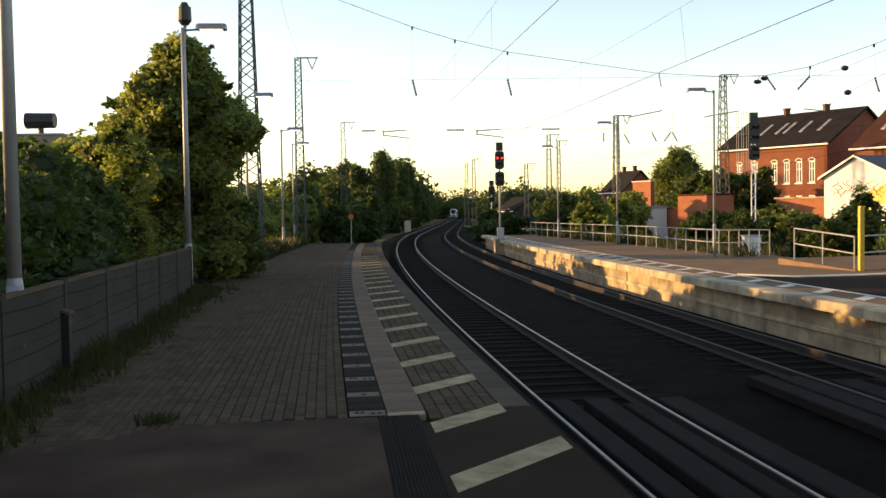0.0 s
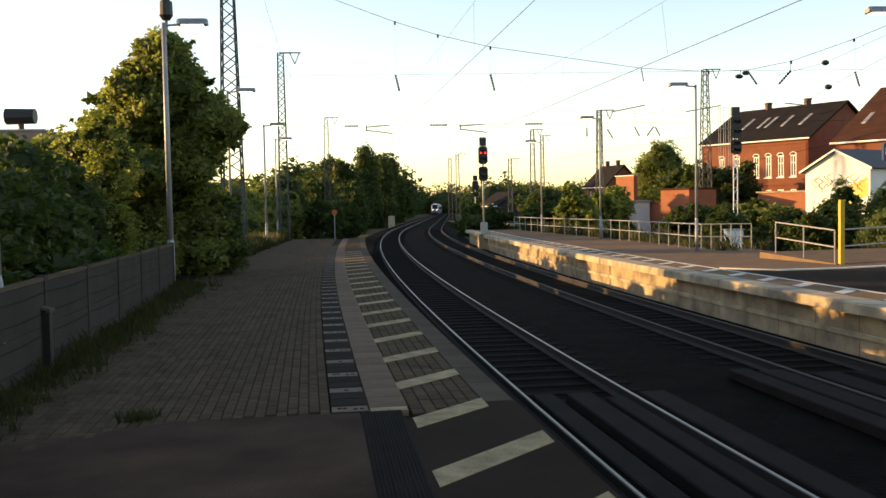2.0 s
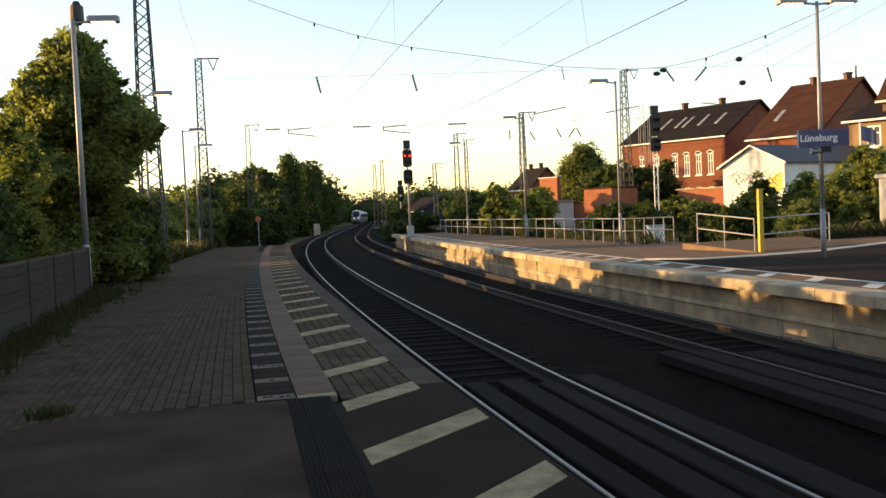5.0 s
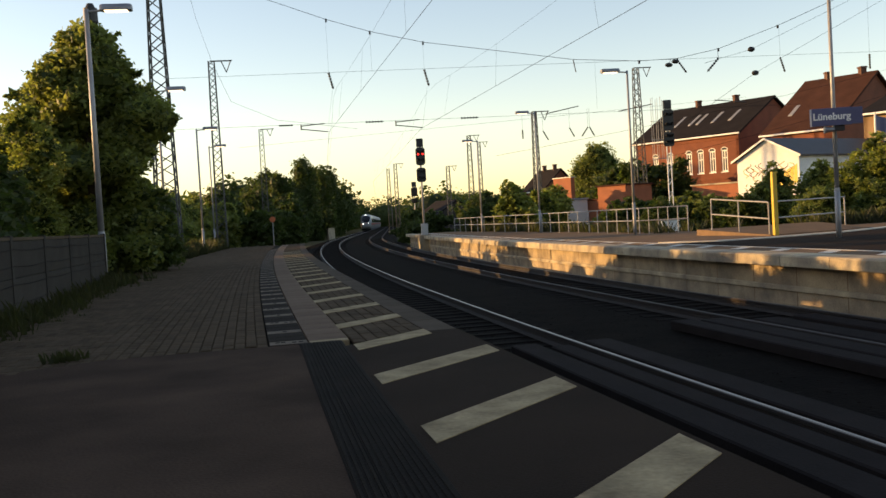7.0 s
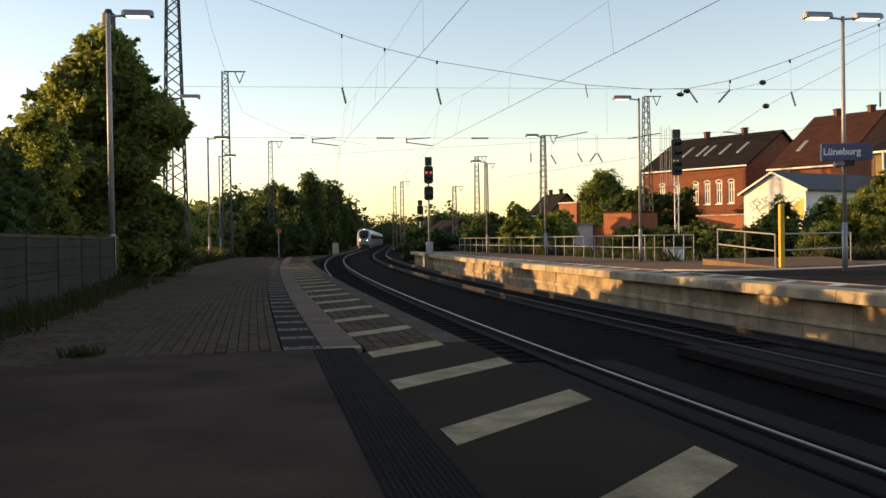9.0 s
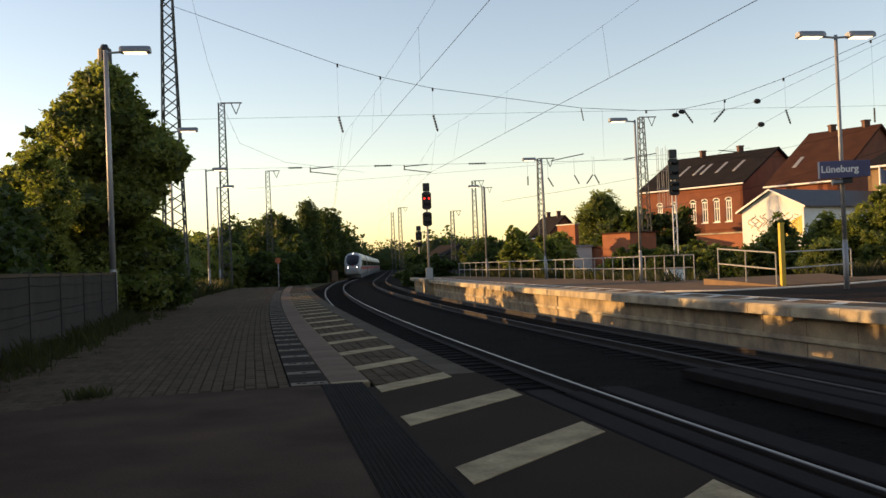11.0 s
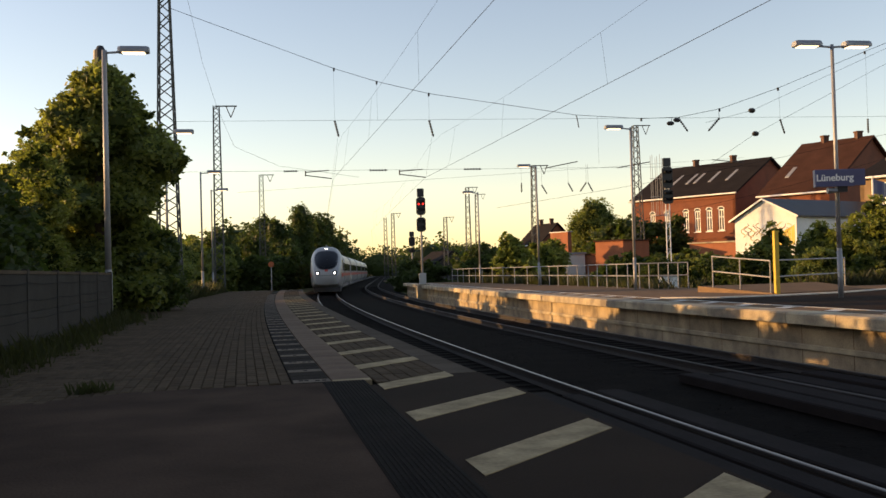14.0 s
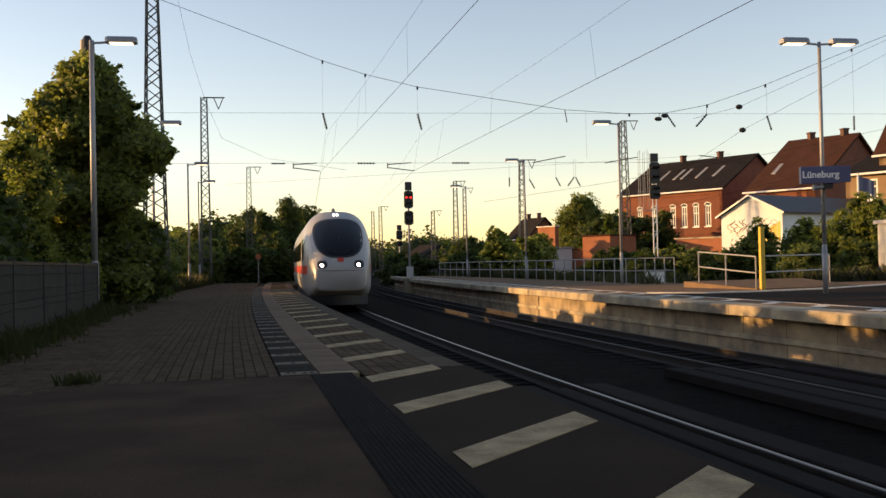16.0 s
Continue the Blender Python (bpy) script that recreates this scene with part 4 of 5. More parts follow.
def grass():
    m = Mesh()
    rnd = random.Random(5)

    def tuft(x, y, z, h, n):
        for _ in range(n):
            a, l = rnd.uniform(0, 6.28), h * rnd.uniform(0.5, 1.1)
            px, py = x + rnd.uniform(-0.12, 0.12), y + rnd.uniform(-0.12, 0.12)
            w = 0.008 + 0.004 * h + 0.0003 * y
            dx, dy = math.cos(a) * l * 0.45, math.sin(a) * l * 0.45
            m.poly([(px - w, py, z), (px + w, py, z), (px + dx * 0.4 + w * 0.7, py + dy * 0.4, z + l * 0.6), (px + dx, py + dy, z + l)], [(0, 1, 2), (0, 2, 3)])
    for _ in range(760):
        y = rnd.uniform(6, 25)
        x = -4.0 - (y - 5) * 0.0555 + abs(rnd.gauss(0.12, 0.25))
        tuft(x, y, -0.06, rnd.uniform(0.06, 0.34) * (0.6 + 0.7 * rnd.random()), 9)
    for _ in range(900):
        y = rnd.uniform(30, 61)
        x = -5.35 - abs(rnd.gauss(0, 1.3)) + 0.01 * (y - 40)
        tuft(x, y, -0.1, rnd.uniform(0.3, 0.9), 10)
    for _ in range(700):
        y = rnd.uniform(36, 74)
        x = 13.4 + abs(rnd.gauss(0, 1.4)) - max(0, y - 46) * 0.06
        tuft(x, y, -0.3 if x > 13.5 else -0.02, rnd.uniform(0.3, 0.85), 9)
    for _ in range(500):
        x = rnd.uniform(18, 36)
        tuft(x, 32.6 + 0.06 * (x - 18) + abs(rnd.gauss(0, 0.8)), -0.05, rnd.uniform(0.3, 0.7), 9)
    for x, y, s in ((-2.58, 8.92, 0.10), (-2.52, 8.96, 0.12), (-2.66, 8.9, 0.09)):
        tuft(x, y, 0, s, 26)
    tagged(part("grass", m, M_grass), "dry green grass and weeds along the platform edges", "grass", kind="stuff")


grass()


# ---- houses ----
def wall_piece(m, p, q, z0, z1, thick, openings):
    """A wall from p to q (plan), its outer face on that line, with openings (u0, u1, w0, w1) cut through."""
    p, q = Vector((*p, 0)), Vector((*q, 0))
    L = (q - p).length
    d, n = (q - p) / L, Vector(((q - p).y, -(q - p).x, 0)) / L
    us = sorted({0, L, *[o[0] for o in openings], *[o[1] for o in openings]})
    zs = sorted({z0, z1, *[o[2] for o in openings], *[o[3] for o in openings]})
    solid = lambda i, j: 0 <= i < len(us) - 1 and 0 <= j < len(zs) - 1 and not any(o[0] <= us[i] and us[i + 1] <= o[1] and o[2] <= zs[j] and zs[j + 1] <= o[3] for o in openings)
    at_v = lambda i, j, k: (k * len(us) + i) * len(zs) + j
    pts = [tuple(p + d * u - n * t + Vector((0, 0, z))) for t in (0, thick) for u in us for z in zs]
    f = []
    for i in range(len(us) - 1):
        for j in range(len(zs) - 1):
            if not solid(i, j):
                continue
            f.append(tuple(at_v(*c, 0) for c in ((i, j), (i + 1, j), (i + 1, j + 1), (i, j + 1))))
            f.append(tuple(at_v(*c, 1) for c in ((i, j + 1), (i + 1, j + 1), (i + 1, j), (i, j))))
            for (a, b), (g, h) in (((i - 1, j), ((i, j), (i, j + 1))), ((i + 1, j), ((i + 1, j), (i + 1, j + 1))), ((i, j - 1), ((i, j), (i + 1, j))), ((i, j + 1), ((i, j + 1), (i + 1, j + 1)))):
                if not solid(a, b):
                    f.append((at_v(*g, 0), at_v(*h, 0), at_v(*h, 1), at_v(*g, 1)))
    m.poly(pts, f)
    return d, n


def window(parent, p, d, n, u0, u1, z0, z1, arch=False):
    """A window set into a wall's opening."""
    o = Vector((*p, 0)) + d * ((u0 + u1) / 2) - n * 0.12
    w, h = (u1 - u0) / 2, z1 - z0
    wd = part("window", Mesh().poly([tuple(o + d * a + Vector((0, 0, z)) - n * 0.02) for a, z in ((-w, z0), (w, z0), (w, z1), (-w, z1))], [(0, 1, 2, 3)]), M_glass, parent, "dark window with a white frame")
    fr = Mesh()
    def bar(a0, a1, b0, b1):
        q = [o + d * a + n * t for a, t in ((a0, -0.015), (a1, -0.015), (a1, 0.06), (a0, 0.06))]
        fr.poly([(v.x, v.y, z) for z in (b0, b1) for v in q], [(3, 2, 1, 0), (4, 5, 6, 7), (0, 1, 5, 4), (1, 2, 6, 5), (2, 3, 7, 6), (3, 0, 4, 7)])
    t = 0.13
    bar(-w, -w + t, z0, z1), bar(w - t, w, z0, z1), bar(-w + t, w - t, z0, z0 + t), bar(-w + t, w - t, z1 - t, z1)
    bar(-0.045, 0.045, z0 + t, z1 - t), bar(-w + t, w - t, z0 + h * 0.62, z0 + h * 0.62 + 0.09)
    part("frame", fr, M_white, wd, "white frame")
    s = Mesh()
    q = [o + d * a + n * tt for a, tt in ((-w - 0.08, 0.0), (w + 0.08, 0.0), (w + 0.08, 0.22), (-w - 0.08, 0.22))]
    s.poly([(v.x, v.y, z) for z in (z0 - 0.1, z0 - 0.002) for v in q], [(3, 2, 1, 0), (4, 5, 6, 7), (0, 1, 5, 4), (1, 2, 6, 5), (2, 3, 7, 6), (3, 0, 4, 7)])
    part("sill", s, M_white, wd)


def arched_head(parent, p, d, n, u0, u1, z):
    """A white segmental arch over a window."""
    c = Vector((*p, 0)) + d * ((u0 + u1) / 2) + n * 0.02
    w = (u1 - u0) / 2
    out = []
    for r in (0.96, 1.16):
        out += [c + d * (w * r * math.cos(math.pi * k / 8)) + Vector((0, 0, z + w * 0.75 * r * math.sin(math.pi * k / 8))) for k in range(9)]
    m = Mesh().poly(out, [(k, k + 1, k + 10, k + 9) for k in range(8)])
    m.poly([v - n * 0.03 for v in out], [])
    m.f += [(k + 9, k + 10, k + 28, k + 27) for k in range(8)]
    part("window_arch", m, M_white, parent, "white arched head")
    part("arch_pane", Mesh().poly([v - n * 0.014 for v in out[:9]], [tuple(range(9))]), M_glass, parent, "dark arched pane")


def house(name, label, a, b, depth, z0, eave, ridge, wall_mat, roof_mat, rows, chimneys=(), skylights=(), over=0.35, split=0.5, arches=False):
    """a, b: plan ends of the front (seen from outside a lies to the right of b); depth runs back from it."""
    h = thing(name, label, "house")
    A, B = Vector((*a, 0)), Vector((*b, 0))
    d = (B - A).normalized()
    back = Vector((-d.y, d.x, 0)) if Vector((-d.y, d.x, 0)).dot(Vector((1, 0.5, 0))) > 0 else Vector((d.y, -d.x, 0))
    C, D = B + back * depth, A + back * depth
    L = (B - A).length
    m = Mesh()
    ops = [(u, u + w, z, z + k) for u, w, z, k in rows]
    dd, nn = wall_piece(m, b, a, z0, eave, 0.3, [(L - o[1], L - o[0], o[2], o[3]) for o in ops])
    nn = -back
    part("wall", m, wall_mat, h, "front wall")
    for u, w, z, k in rows:
        window(h, a, d, nn, u, u + w, z, z + k)
        if arches and z > 3:
            arched_head(h, a, d, nn, u, u + w, z + k)
    if arches:
        for zc in (3.55, eave - 0.55):
            q = [A - d * 0.05 - back * 0.09, B + d * 0.05 - back * 0.09, B + d * 0.05, A - d * 0.05]
            part("string_course", Mesh().prism([(v.x, v.y) for v in q], zc, zc + 0.22), wall_mat, h, "projecting brick course")
    R0, R1 = A + back * depth * split, B + back * depth * split
    for P, Q, R in ((A, D, R0), (B, C, R1)):
        t = d * (0.3 if P is A else -0.3)
        g = [(P.x, P.y, z0), (Q.x, Q.y, z0), (Q.x, Q.y, eave), (R.x, R.y, ridge), (P.x, P.y, eave)]
        off = 0.004 * (d if P is B else -d)
        g2 = [(x + t.x, y + t.y, z) for x, y, z in g]
        g = [(x + off.x, y + off.y, z) for x, y, z in g]
        part("gable_wall", Mesh().poly(g + g2, [(0, 1, 2, 3, 4), (9, 8, 7, 6, 5), (0, 5, 6, 1), (1, 6, 7, 2), (4, 9, 5, 0)]), wall_mat, h)
    part("back_wall", Mesh().poly([(D.x, D.y, z0), (C.x, C.y, z0), (C.x, C.y, eave), (D.x, D.y, eave)], [(0, 1, 2, 3)]), wall_mat, h)
    for lo0, lo1, sgn in ((A, B, -1), (D, C, 1)):
        run = depth * (split if sgn < 0 else 1 - split)
        k = over / run
        e0, e1 = lo0 - d * over + back * sgn * over, lo1 + d * over + back * sgn * over
        r0, r1 = R0 - d * over, R1 + d * over
        ze = eave - (ridge - eave) * k
        pts = [(e0.x, e0.y, ze), (e1.x, e1.y, ze), (r1.x, r1.y, ridge + 0.02), (r0.x, r0.y, ridge + 0.02)]
        up = [(x, y, z + 0.22) for x, y, z in pts]
        rf = part("roof", Mesh().poly(pts + up, [(0, 1, 2, 3), (4, 5, 6, 7), (0, 1, 5, 4), (1, 2, 6, 5), (2, 3, 7, 6), (3, 0, 4, 7)]), roof_mat, h, "tiled roof slope")
        if sgn < 0:
            part("gutter", Mesh().tube(Vector((e0.x, e0.y, ze + 0.1)) - back * 0.07, Vector((e1.x, e1.y, ze + 0.1)) - back * 0.07, 0.09, None, 8), M_white, rf)
            for u, v, w, hh in skylights:
                q = []
                for uu, vv in ((u, v), (u + w, v), (u + w, v + hh), (u, v + hh)):
                    x = A + d * uu + back * (depth * split * vv)
                    q.append((x.x, x.y, eave + (ridge - eave) * vv + 0.27))
                part("skylight", Mesh().poly(q + [(x, y, z - 0.2) for x, y, z in q], [(0, 1, 2, 3), (0, 1, 5, 4), (1, 2, 6, 5), (2, 3, 7, 6), (3, 0, 4, 7)]), M_steel, rf, "pale glazed skylight")
    for u, hh in chimneys:
        c = R0 + d * u
        part("chimney", Mesh().box(c.x - 0.28, c.x + 0.28, c.y - 0.28, c.y + 0.28, ridge - 0.8, ridge + hh - 0.15).box(c.x - 0.34, c.x + 0.34, c.y - 0.34, c.y + 0.34, ridge + hh - 0.15, ridge + hh), M_chimney, h)
    return h


F = Vector((-5.9, 9.5, 0)).normalized()


def along(p, k):
    return (p[0] + F.x * k, p[1] + F.y * k)


H1 = (45.4, 95.0)
house("brick_house", "two-storey red brick house with a dark tiled roof", H1, along(H1, 13.5), 14, -0.5, 8.4, 12.3, M_brick, M_roof_d,
      [(u, 0.75, 4.4, 2.3) for u in (1.4, 2.9, 4.4, 5.9)] + [(u, 0.75, 4.4, 2.3) for u in (8.4, 10.4)] + [(u, 0.75, 0.9, 2.2) for u in (1.4, 2.9, 4.4, 5.9)],
      ((4.5, 0.9), (9.5, 0.9)), [(u, 0.35, 0.35, 0.32) for u in (2.4, 4.6, 6.6, 7.6, 9.6)], arches=True)
H2 = (46.65, 79.13)
house("brick_house", "red brick house with a steep brown tiled roof", H2, along(H2, 6.7), 17, -0.5, 7.2, 12.5, M_brick, M_roof_r,
      [(u, 0.9, 4.0, 1.9) for u in (0.8, 2.6, 4.6)], ((1.2, 0.8), (4.6, 0.8)), ((5.2, 0.28, 0.4, 0.2),))
H3 = (46.6, 57.5)
house("ochre_house", "ochre brick house with a dark roof and a satellite dish", H3, along(H3, 10), 11, -0.5, 7.0, 8.8, M_ybrick, M_roof_d,
      [(u, 1.1, 5.0, 1.6) for u in (1.2, 4.4, 7.6)])
H4 = (47.7, 58.2)
house("ochre_house", "tall ochre brick house with a steep brown roof", H4, along(H4, 8.0), 9, -0.5, 8.6, 13.2, M_ybrick, M_roof_r,
      [(u, 1.0, 5.0, 1.6) for u in (1.2, 4.4)], ((4.0, 0.8),), ((5.6, 0.4, 0.5, 0.3),))


def shed():
    s = thing("shed", "white gabled shed with graffiti and a dark roof", "shed")
    a, b = Vector((29.4, 62.3, 0)), Vector((31.6, 58.0, 0))
    d = (b - a).normalized()
    back = Vector((-d.y, d.x, 0))
    mid = (a + b) / 2
    L = 16
    g = [(a.x, a.y, -0.6), (b.x, b.y, -0.6), (b.x, b.y, 3.95), (mid.x, mid.y, 5.12), (a.x, a.y, 3.85)]
    q = [(x + back.x * L, y + back.y * L, z) for x, y, z in g]
    part("wall", Mesh().poly(g + q, [(0, 1, 2, 3, 4), (9, 8, 7, 6, 5), (1, 6, 7, 2), (0, 4, 9, 5)]), M_render, s)
    for i, (lo, zz) in enumerate(((a, 3.85), (b, 3.95))):
        o = (d * -0.3 if i == 0 else d * 0.3)
        e, r = lo + o - back * 0.25, mid - back * 0.25
        pts = [(e.x, e.y, zz - 0.12), (r.x, r.y, 5.14), (r.x + back.x * L, r.y + back.y * L, 5.14), (e.x + back.x * L, e.y + back.y * L, zz - 0.12)]
        part("roof", Mesh().poly(pts + [(x, y, z + 0.09) for x, y, z in pts], [(0, 1, 2, 3), (4, 5, 6, 7), (0, 1, 5, 4), (1, 2, 6, 5), (2, 3, 7, 6), (3, 0, 4, 7)]), M_sheet, s, "dark sheet roof")
        fp = [Vector((e.x, e.y, zz - 0.13)) - back * 0.02, Vector((r.x, r.y, 5.13)) - back * 0.02]
        part("bargeboard", Mesh().poly([tuple(v + Vector((0, 0, h)) - back * t) for t in (0, 0.03) for h in (-0.03, 0.10) for v in fp], [(0, 1, 3, 2), (4, 6, 7, 5), (0, 4, 5, 1), (2, 3, 7, 6)]), M_white, s, "white bargeboard")
    rnd = random.Random(2)
    # broad yellow paint over the foot of the gable, thin grey tags above it
    for i in range(5):
        v, w = a + d * (3.3 + i * 0.28) - back * 0.010, a + d * (3.56 + i * 0.28) - back * 0.010
        z = 2.75 + 0.12 * i
        part("paint_patch", Mesh().poly([(v.x, v.y, z - 1.2), (w.x, w.y, z - 1.1), (w.x, w.y, z + 0.12), (v.x, v.y, z - 0.05), (v.x + back.x * 0.009, v.y + back.y * 0.009, z - 1.2), (w.x + back.x * 0.009, w.y + back.y * 0.009, z - 1.1), (w.x + back.x * 0.009, w.y + back.y * 0.009, z + 0.12), (v.x + back.x * 0.009, v.y + back.y * 0.009, z - 0.05)], [(0, 1, 2, 3), (0, 4, 5, 1), (1, 5, 6, 2), (2, 6, 7, 3), (3, 7, 4, 0)]), M_yellow, s)
    for i in range(16):
        m = Mesh()
        u = 0.7 + i * 0.24
        z = 3.0 + 0.8 * math.sin(i * 1.7) * 0.25
        pts = []
        for k in range(7):
            v = a + d * (u + 0.22 * math.sin(k * 1.3 + i)) - back * 0.012
            pts.append((v.x, v.y, z + (k - 3) * 0.13 + rnd.uniform(-0.05, 0.05)))
        m.chain(pts, 0.022, 4)
        part("paint_stroke", m, M_yellow if i % 3 == 0 else M_panel, s)


shed()


def plain_block(name, label, category, x0, x1, y0, y1, z0, z1, material, cap):
    t = thing(name, label, category)
    part("wall", Mesh().box(x0, x1, y0, y1, z0, z1), material, t)
    part("coping", Mesh().box(x0 - 0.12, x1 + 0.12, y0 - 0.12, y1 + 0.12, z1 + 0.002, z1 + 0.16, 0.03), cap, t)
    return t


def turned_block(name, label, category, place, turn, wide, deep, top, material, cap):
    """A walled block on its nearest corner, turned in plan."""
    t = thing(name, label, category, (*place, -0.9), turn)
    part("wall", Mesh().box(0, wide, 0, deep, 0, top + 0.9), material, t)
    part("coping", Mesh().box(-0.12, wide + 0.12, -0.12, deep + 0.12, top + 0.902, top + 1.02, 0.03), cap, t)
    return t


turned_block("brick_wall", "orange brick wall of a yard building in evening sun", "wall", (25.4, 74.0), 32, 3.4, 2.9, 2.95, M_brick2, M_roof_r)
turned_block("brick_wall", "low orange brick yard wall beside the garage", "wall", (24.2, 77.0), 32, 0.5, 2.2, 1.9, M_brick2, M_roof_r)
turned_block("brick_wall", "long low orange brick yard wall", "wall", (33.9, 70.0), 32, 0.5, 5.1, 2.55, M_brick2, M_concrete)
turned_block("brick_annex", "orange brick annex with a flat roof", "building", (33.6, 118.0), 32, 0.7, 3.0, 5.4, M_brick2, M_zinc)
plain_block("garage", "small white garage beside the orange wall", "garage", 20.4, 23.4, 78, 81, -0.9, 2.0, M_render, M_zinc)
plain_block("station_building", "flat-roofed grey building beyond the hedge", "building", -58, -29.5, 90, 104, -1, 9.6, mat("pale_brick", (0.25, 0.19, 0.165), 0.9, var=0.3, scale=0.5, fine=8), M_zinc)
plain_block("cabinet", "tall pale grey electrical cabinet among bushes", "cabinet", 22.75, 23.9, 33.6, 34.8, -0.2, 2.2, M_greybox, M_zinc)
rc = thing("relay_cabinet", "white relay cabinet beside the tall signal", "cabinet", (21.45, 55, -1.22))
part("body", Mesh().box(-0.5, 0.5, -0.25, 0.25, 0.0, 1.42, 0.03), M_white, rc)
part("roof", Mesh().box(-0.56, 0.56, -0.3, 0.3, 1.422, 1.5, 0.03), M_greybox, rc)
part("door_gap", Mesh().box(-0.012, 0.012, -0.256, -0.249, 0.12, 1.3), M_dark, rc)
pp = thing("parapet", "low pale concrete parapet beside the far track", "parapet")
part("wall", ribbon(span(150, 166, 4), [(-3.65, -1.25), (-3.65, 0.5), (-3.4, 0.5), (-3.4, -1.25)]), M_concrete, pp)
part("coping", ribbon(span(150, 166, 4), [(-3.72, 0.502), (-3.72, 0.62), (-3.33, 0.62), (-3.33, 0.502)]), M_concrete, pp)
house("gabled_house", "dark-roofed old house in the distance behind bushes", (38.2, 150), (36.2, 155.7), 7, -1, 4.8, 8.0, M_brick, M_roof_d, [(1.2, 0.9, 2.4, 1.6), (3.6, 0.9, 2.4, 1.6)], ((1.5, 1.0), (4.5, 1.0)))
house("gabled_house", "small pale house with a brown roof in the distance", (24.5, 176), (21.9, 184), 8, -1, 2.0, 4.4, M_panel, M_roof_d, [(2, 1, 1, 1.4)], ())
sd = thing("roof_ventilator", "dark drum-shaped ventilator on the flat roof", "ventilator", (-31.8, 91, 9.75))
part("stem", Mesh().tube((0, 0, 0), (0, 0, 0.7), 0.3, 0.25, 10), M_dark, sd)
part("drum", Mesh().tube((-1.3, 0, 1.25), (1.3, 0, 1.25), 0.75, 0.7, 16), M_dark, sd, smooth=False)
dish = thing("satellite_dish", "grey satellite dish on the ochre house", "satellite dish", (42.4, 59.4, 8.3), -30)
part("dish", Mesh().sweep([[(0.75 * r * math.cos(k * 0.524), -0.25 * (1 - r * r), 0.75 * r * math.sin(k * 0.524)) for k in range(12)] for r in (0.05, 0.4, 0.75, 1.0)], True), M_zinc, dish)
part("arm", Mesh().tube((0, -0.2, 0), (0, 0.9, -0.3), 0.05, None, 6), M_dark, dish)


def flagpole():
    f = thing("flagpole", "white flagpole with a blue flag above a tricolour flag", "flagpole", (30.7, 48.2, -0.5))
    part("pole", Mesh().tube((0, 0, 0), (0, 0, 6.0), 0.08, 0.05, 10), M_white, f)
    def cloth(nm, z0, z1, w, material, lab, drop=0.3):
        rows = [[(0.06 + w * k / 8, 0.10 * math.sin(k * 1.1) * k / 8, z - drop * k / 8 * w) for z in (z0, z1)] for k in range(9)]
        m = Mesh().sweep(rows)
        m.sweep([[(x, y + 0.012, z) for x, y, z in r] for r in rows])
        part(nm, m, material, f, lab)
    cloth("blue_flag", 5.05, 5.85, 0.95, M_blue, "blue flag")
    for i, (nm, mt) in enumerate((("gold_band", M_yellow), ("red_band", M_tred), ("black_band", M_dark))):
        cloth(nm, 4.2 + i * 0.24, 4.43 + i * 0.24, 0.62, mt, "", 0.8)


flagpole()


plain_block("balcony_wall", "plain grey balcony wall beside the ochre house", "wall", 43.5, 50.0, 56.0, 57.2, 3.6, 6.0, M_zinc, M_zinc)
# Two invented blocks out of view; they only hold back low sky light.
plain_block("sky_blocker_left", "unseen plain block added behind left to cut sky light", "building", -26, -8.5, -42, -2, -1, 11, M_greybox, M_zinc)
plain_block("sky_blocker_rear", "unseen plain block added behind the platforms to cut sky light", "building", -30, 60, -75, -62, -1, 20, M_greybox, M_zinc)


# ---- overhead line ----
SUPPORTS = (-10.0, 44.0, 98.0, 152.0, 206.0)
CONTACT = ((3.80, 0.97, 2.1, 6.6, 11.9), (8.70, 5.25, 6.9, 11.3, 16.5))
CARRYING = ((3.35, 1.29, 2.4, 6.9, 12.1), (7.72, 5.71, 7.1, 11.6, 16.7))


def overhead():
    """Contact wires run straight from support to support, carrying wires sag between them."""
    for low, high in zip(CONTACT, CARRYING):
        w = thing("overhead_line", "thin dark contact and carrying wires above the track", "overhead wire")
        part("contact_wire", Mesh().chain([(x, y, 5.32) for x, y in zip(low, SUPPORTS)], 0.007, 4), M_wire, w)
        def carry(y):
            k = ((y - 44) % 54) / 54
            return (float(np.interp(y, SUPPORTS, high)), y, 6.53 + 0.64 * (2 * k - 1) ** 2)
        part("carrying_wire", Mesh().chain([carry(y) for y in span(-10, 206, 4)], 0.0035, 4), M_wire, w)
        for y in (4.0, 13.0, 21.8, 31.0, 39.0, 51.0, 60.0, 70.0, 80.0, 90.0):
            part("dropper", Mesh().tube((float(np.interp(y, SUPPORTS, low)), y, 5.32), carry(y), 0.003, None, 4), M_wire, w)


def insulator(m, a, b, r=0.06):
    """A ribbed insulator between two points."""
    a, b = Vector(a), Vector(b)
    for k in range(6):
        p, q = a.lerp(b, k / 6), a.lerp(b, (k + 0.62) / 6)
        m.tube(p, q, r, r * 0.7, 6)
    m.tube(a, b, r * 0.4, None, 4)


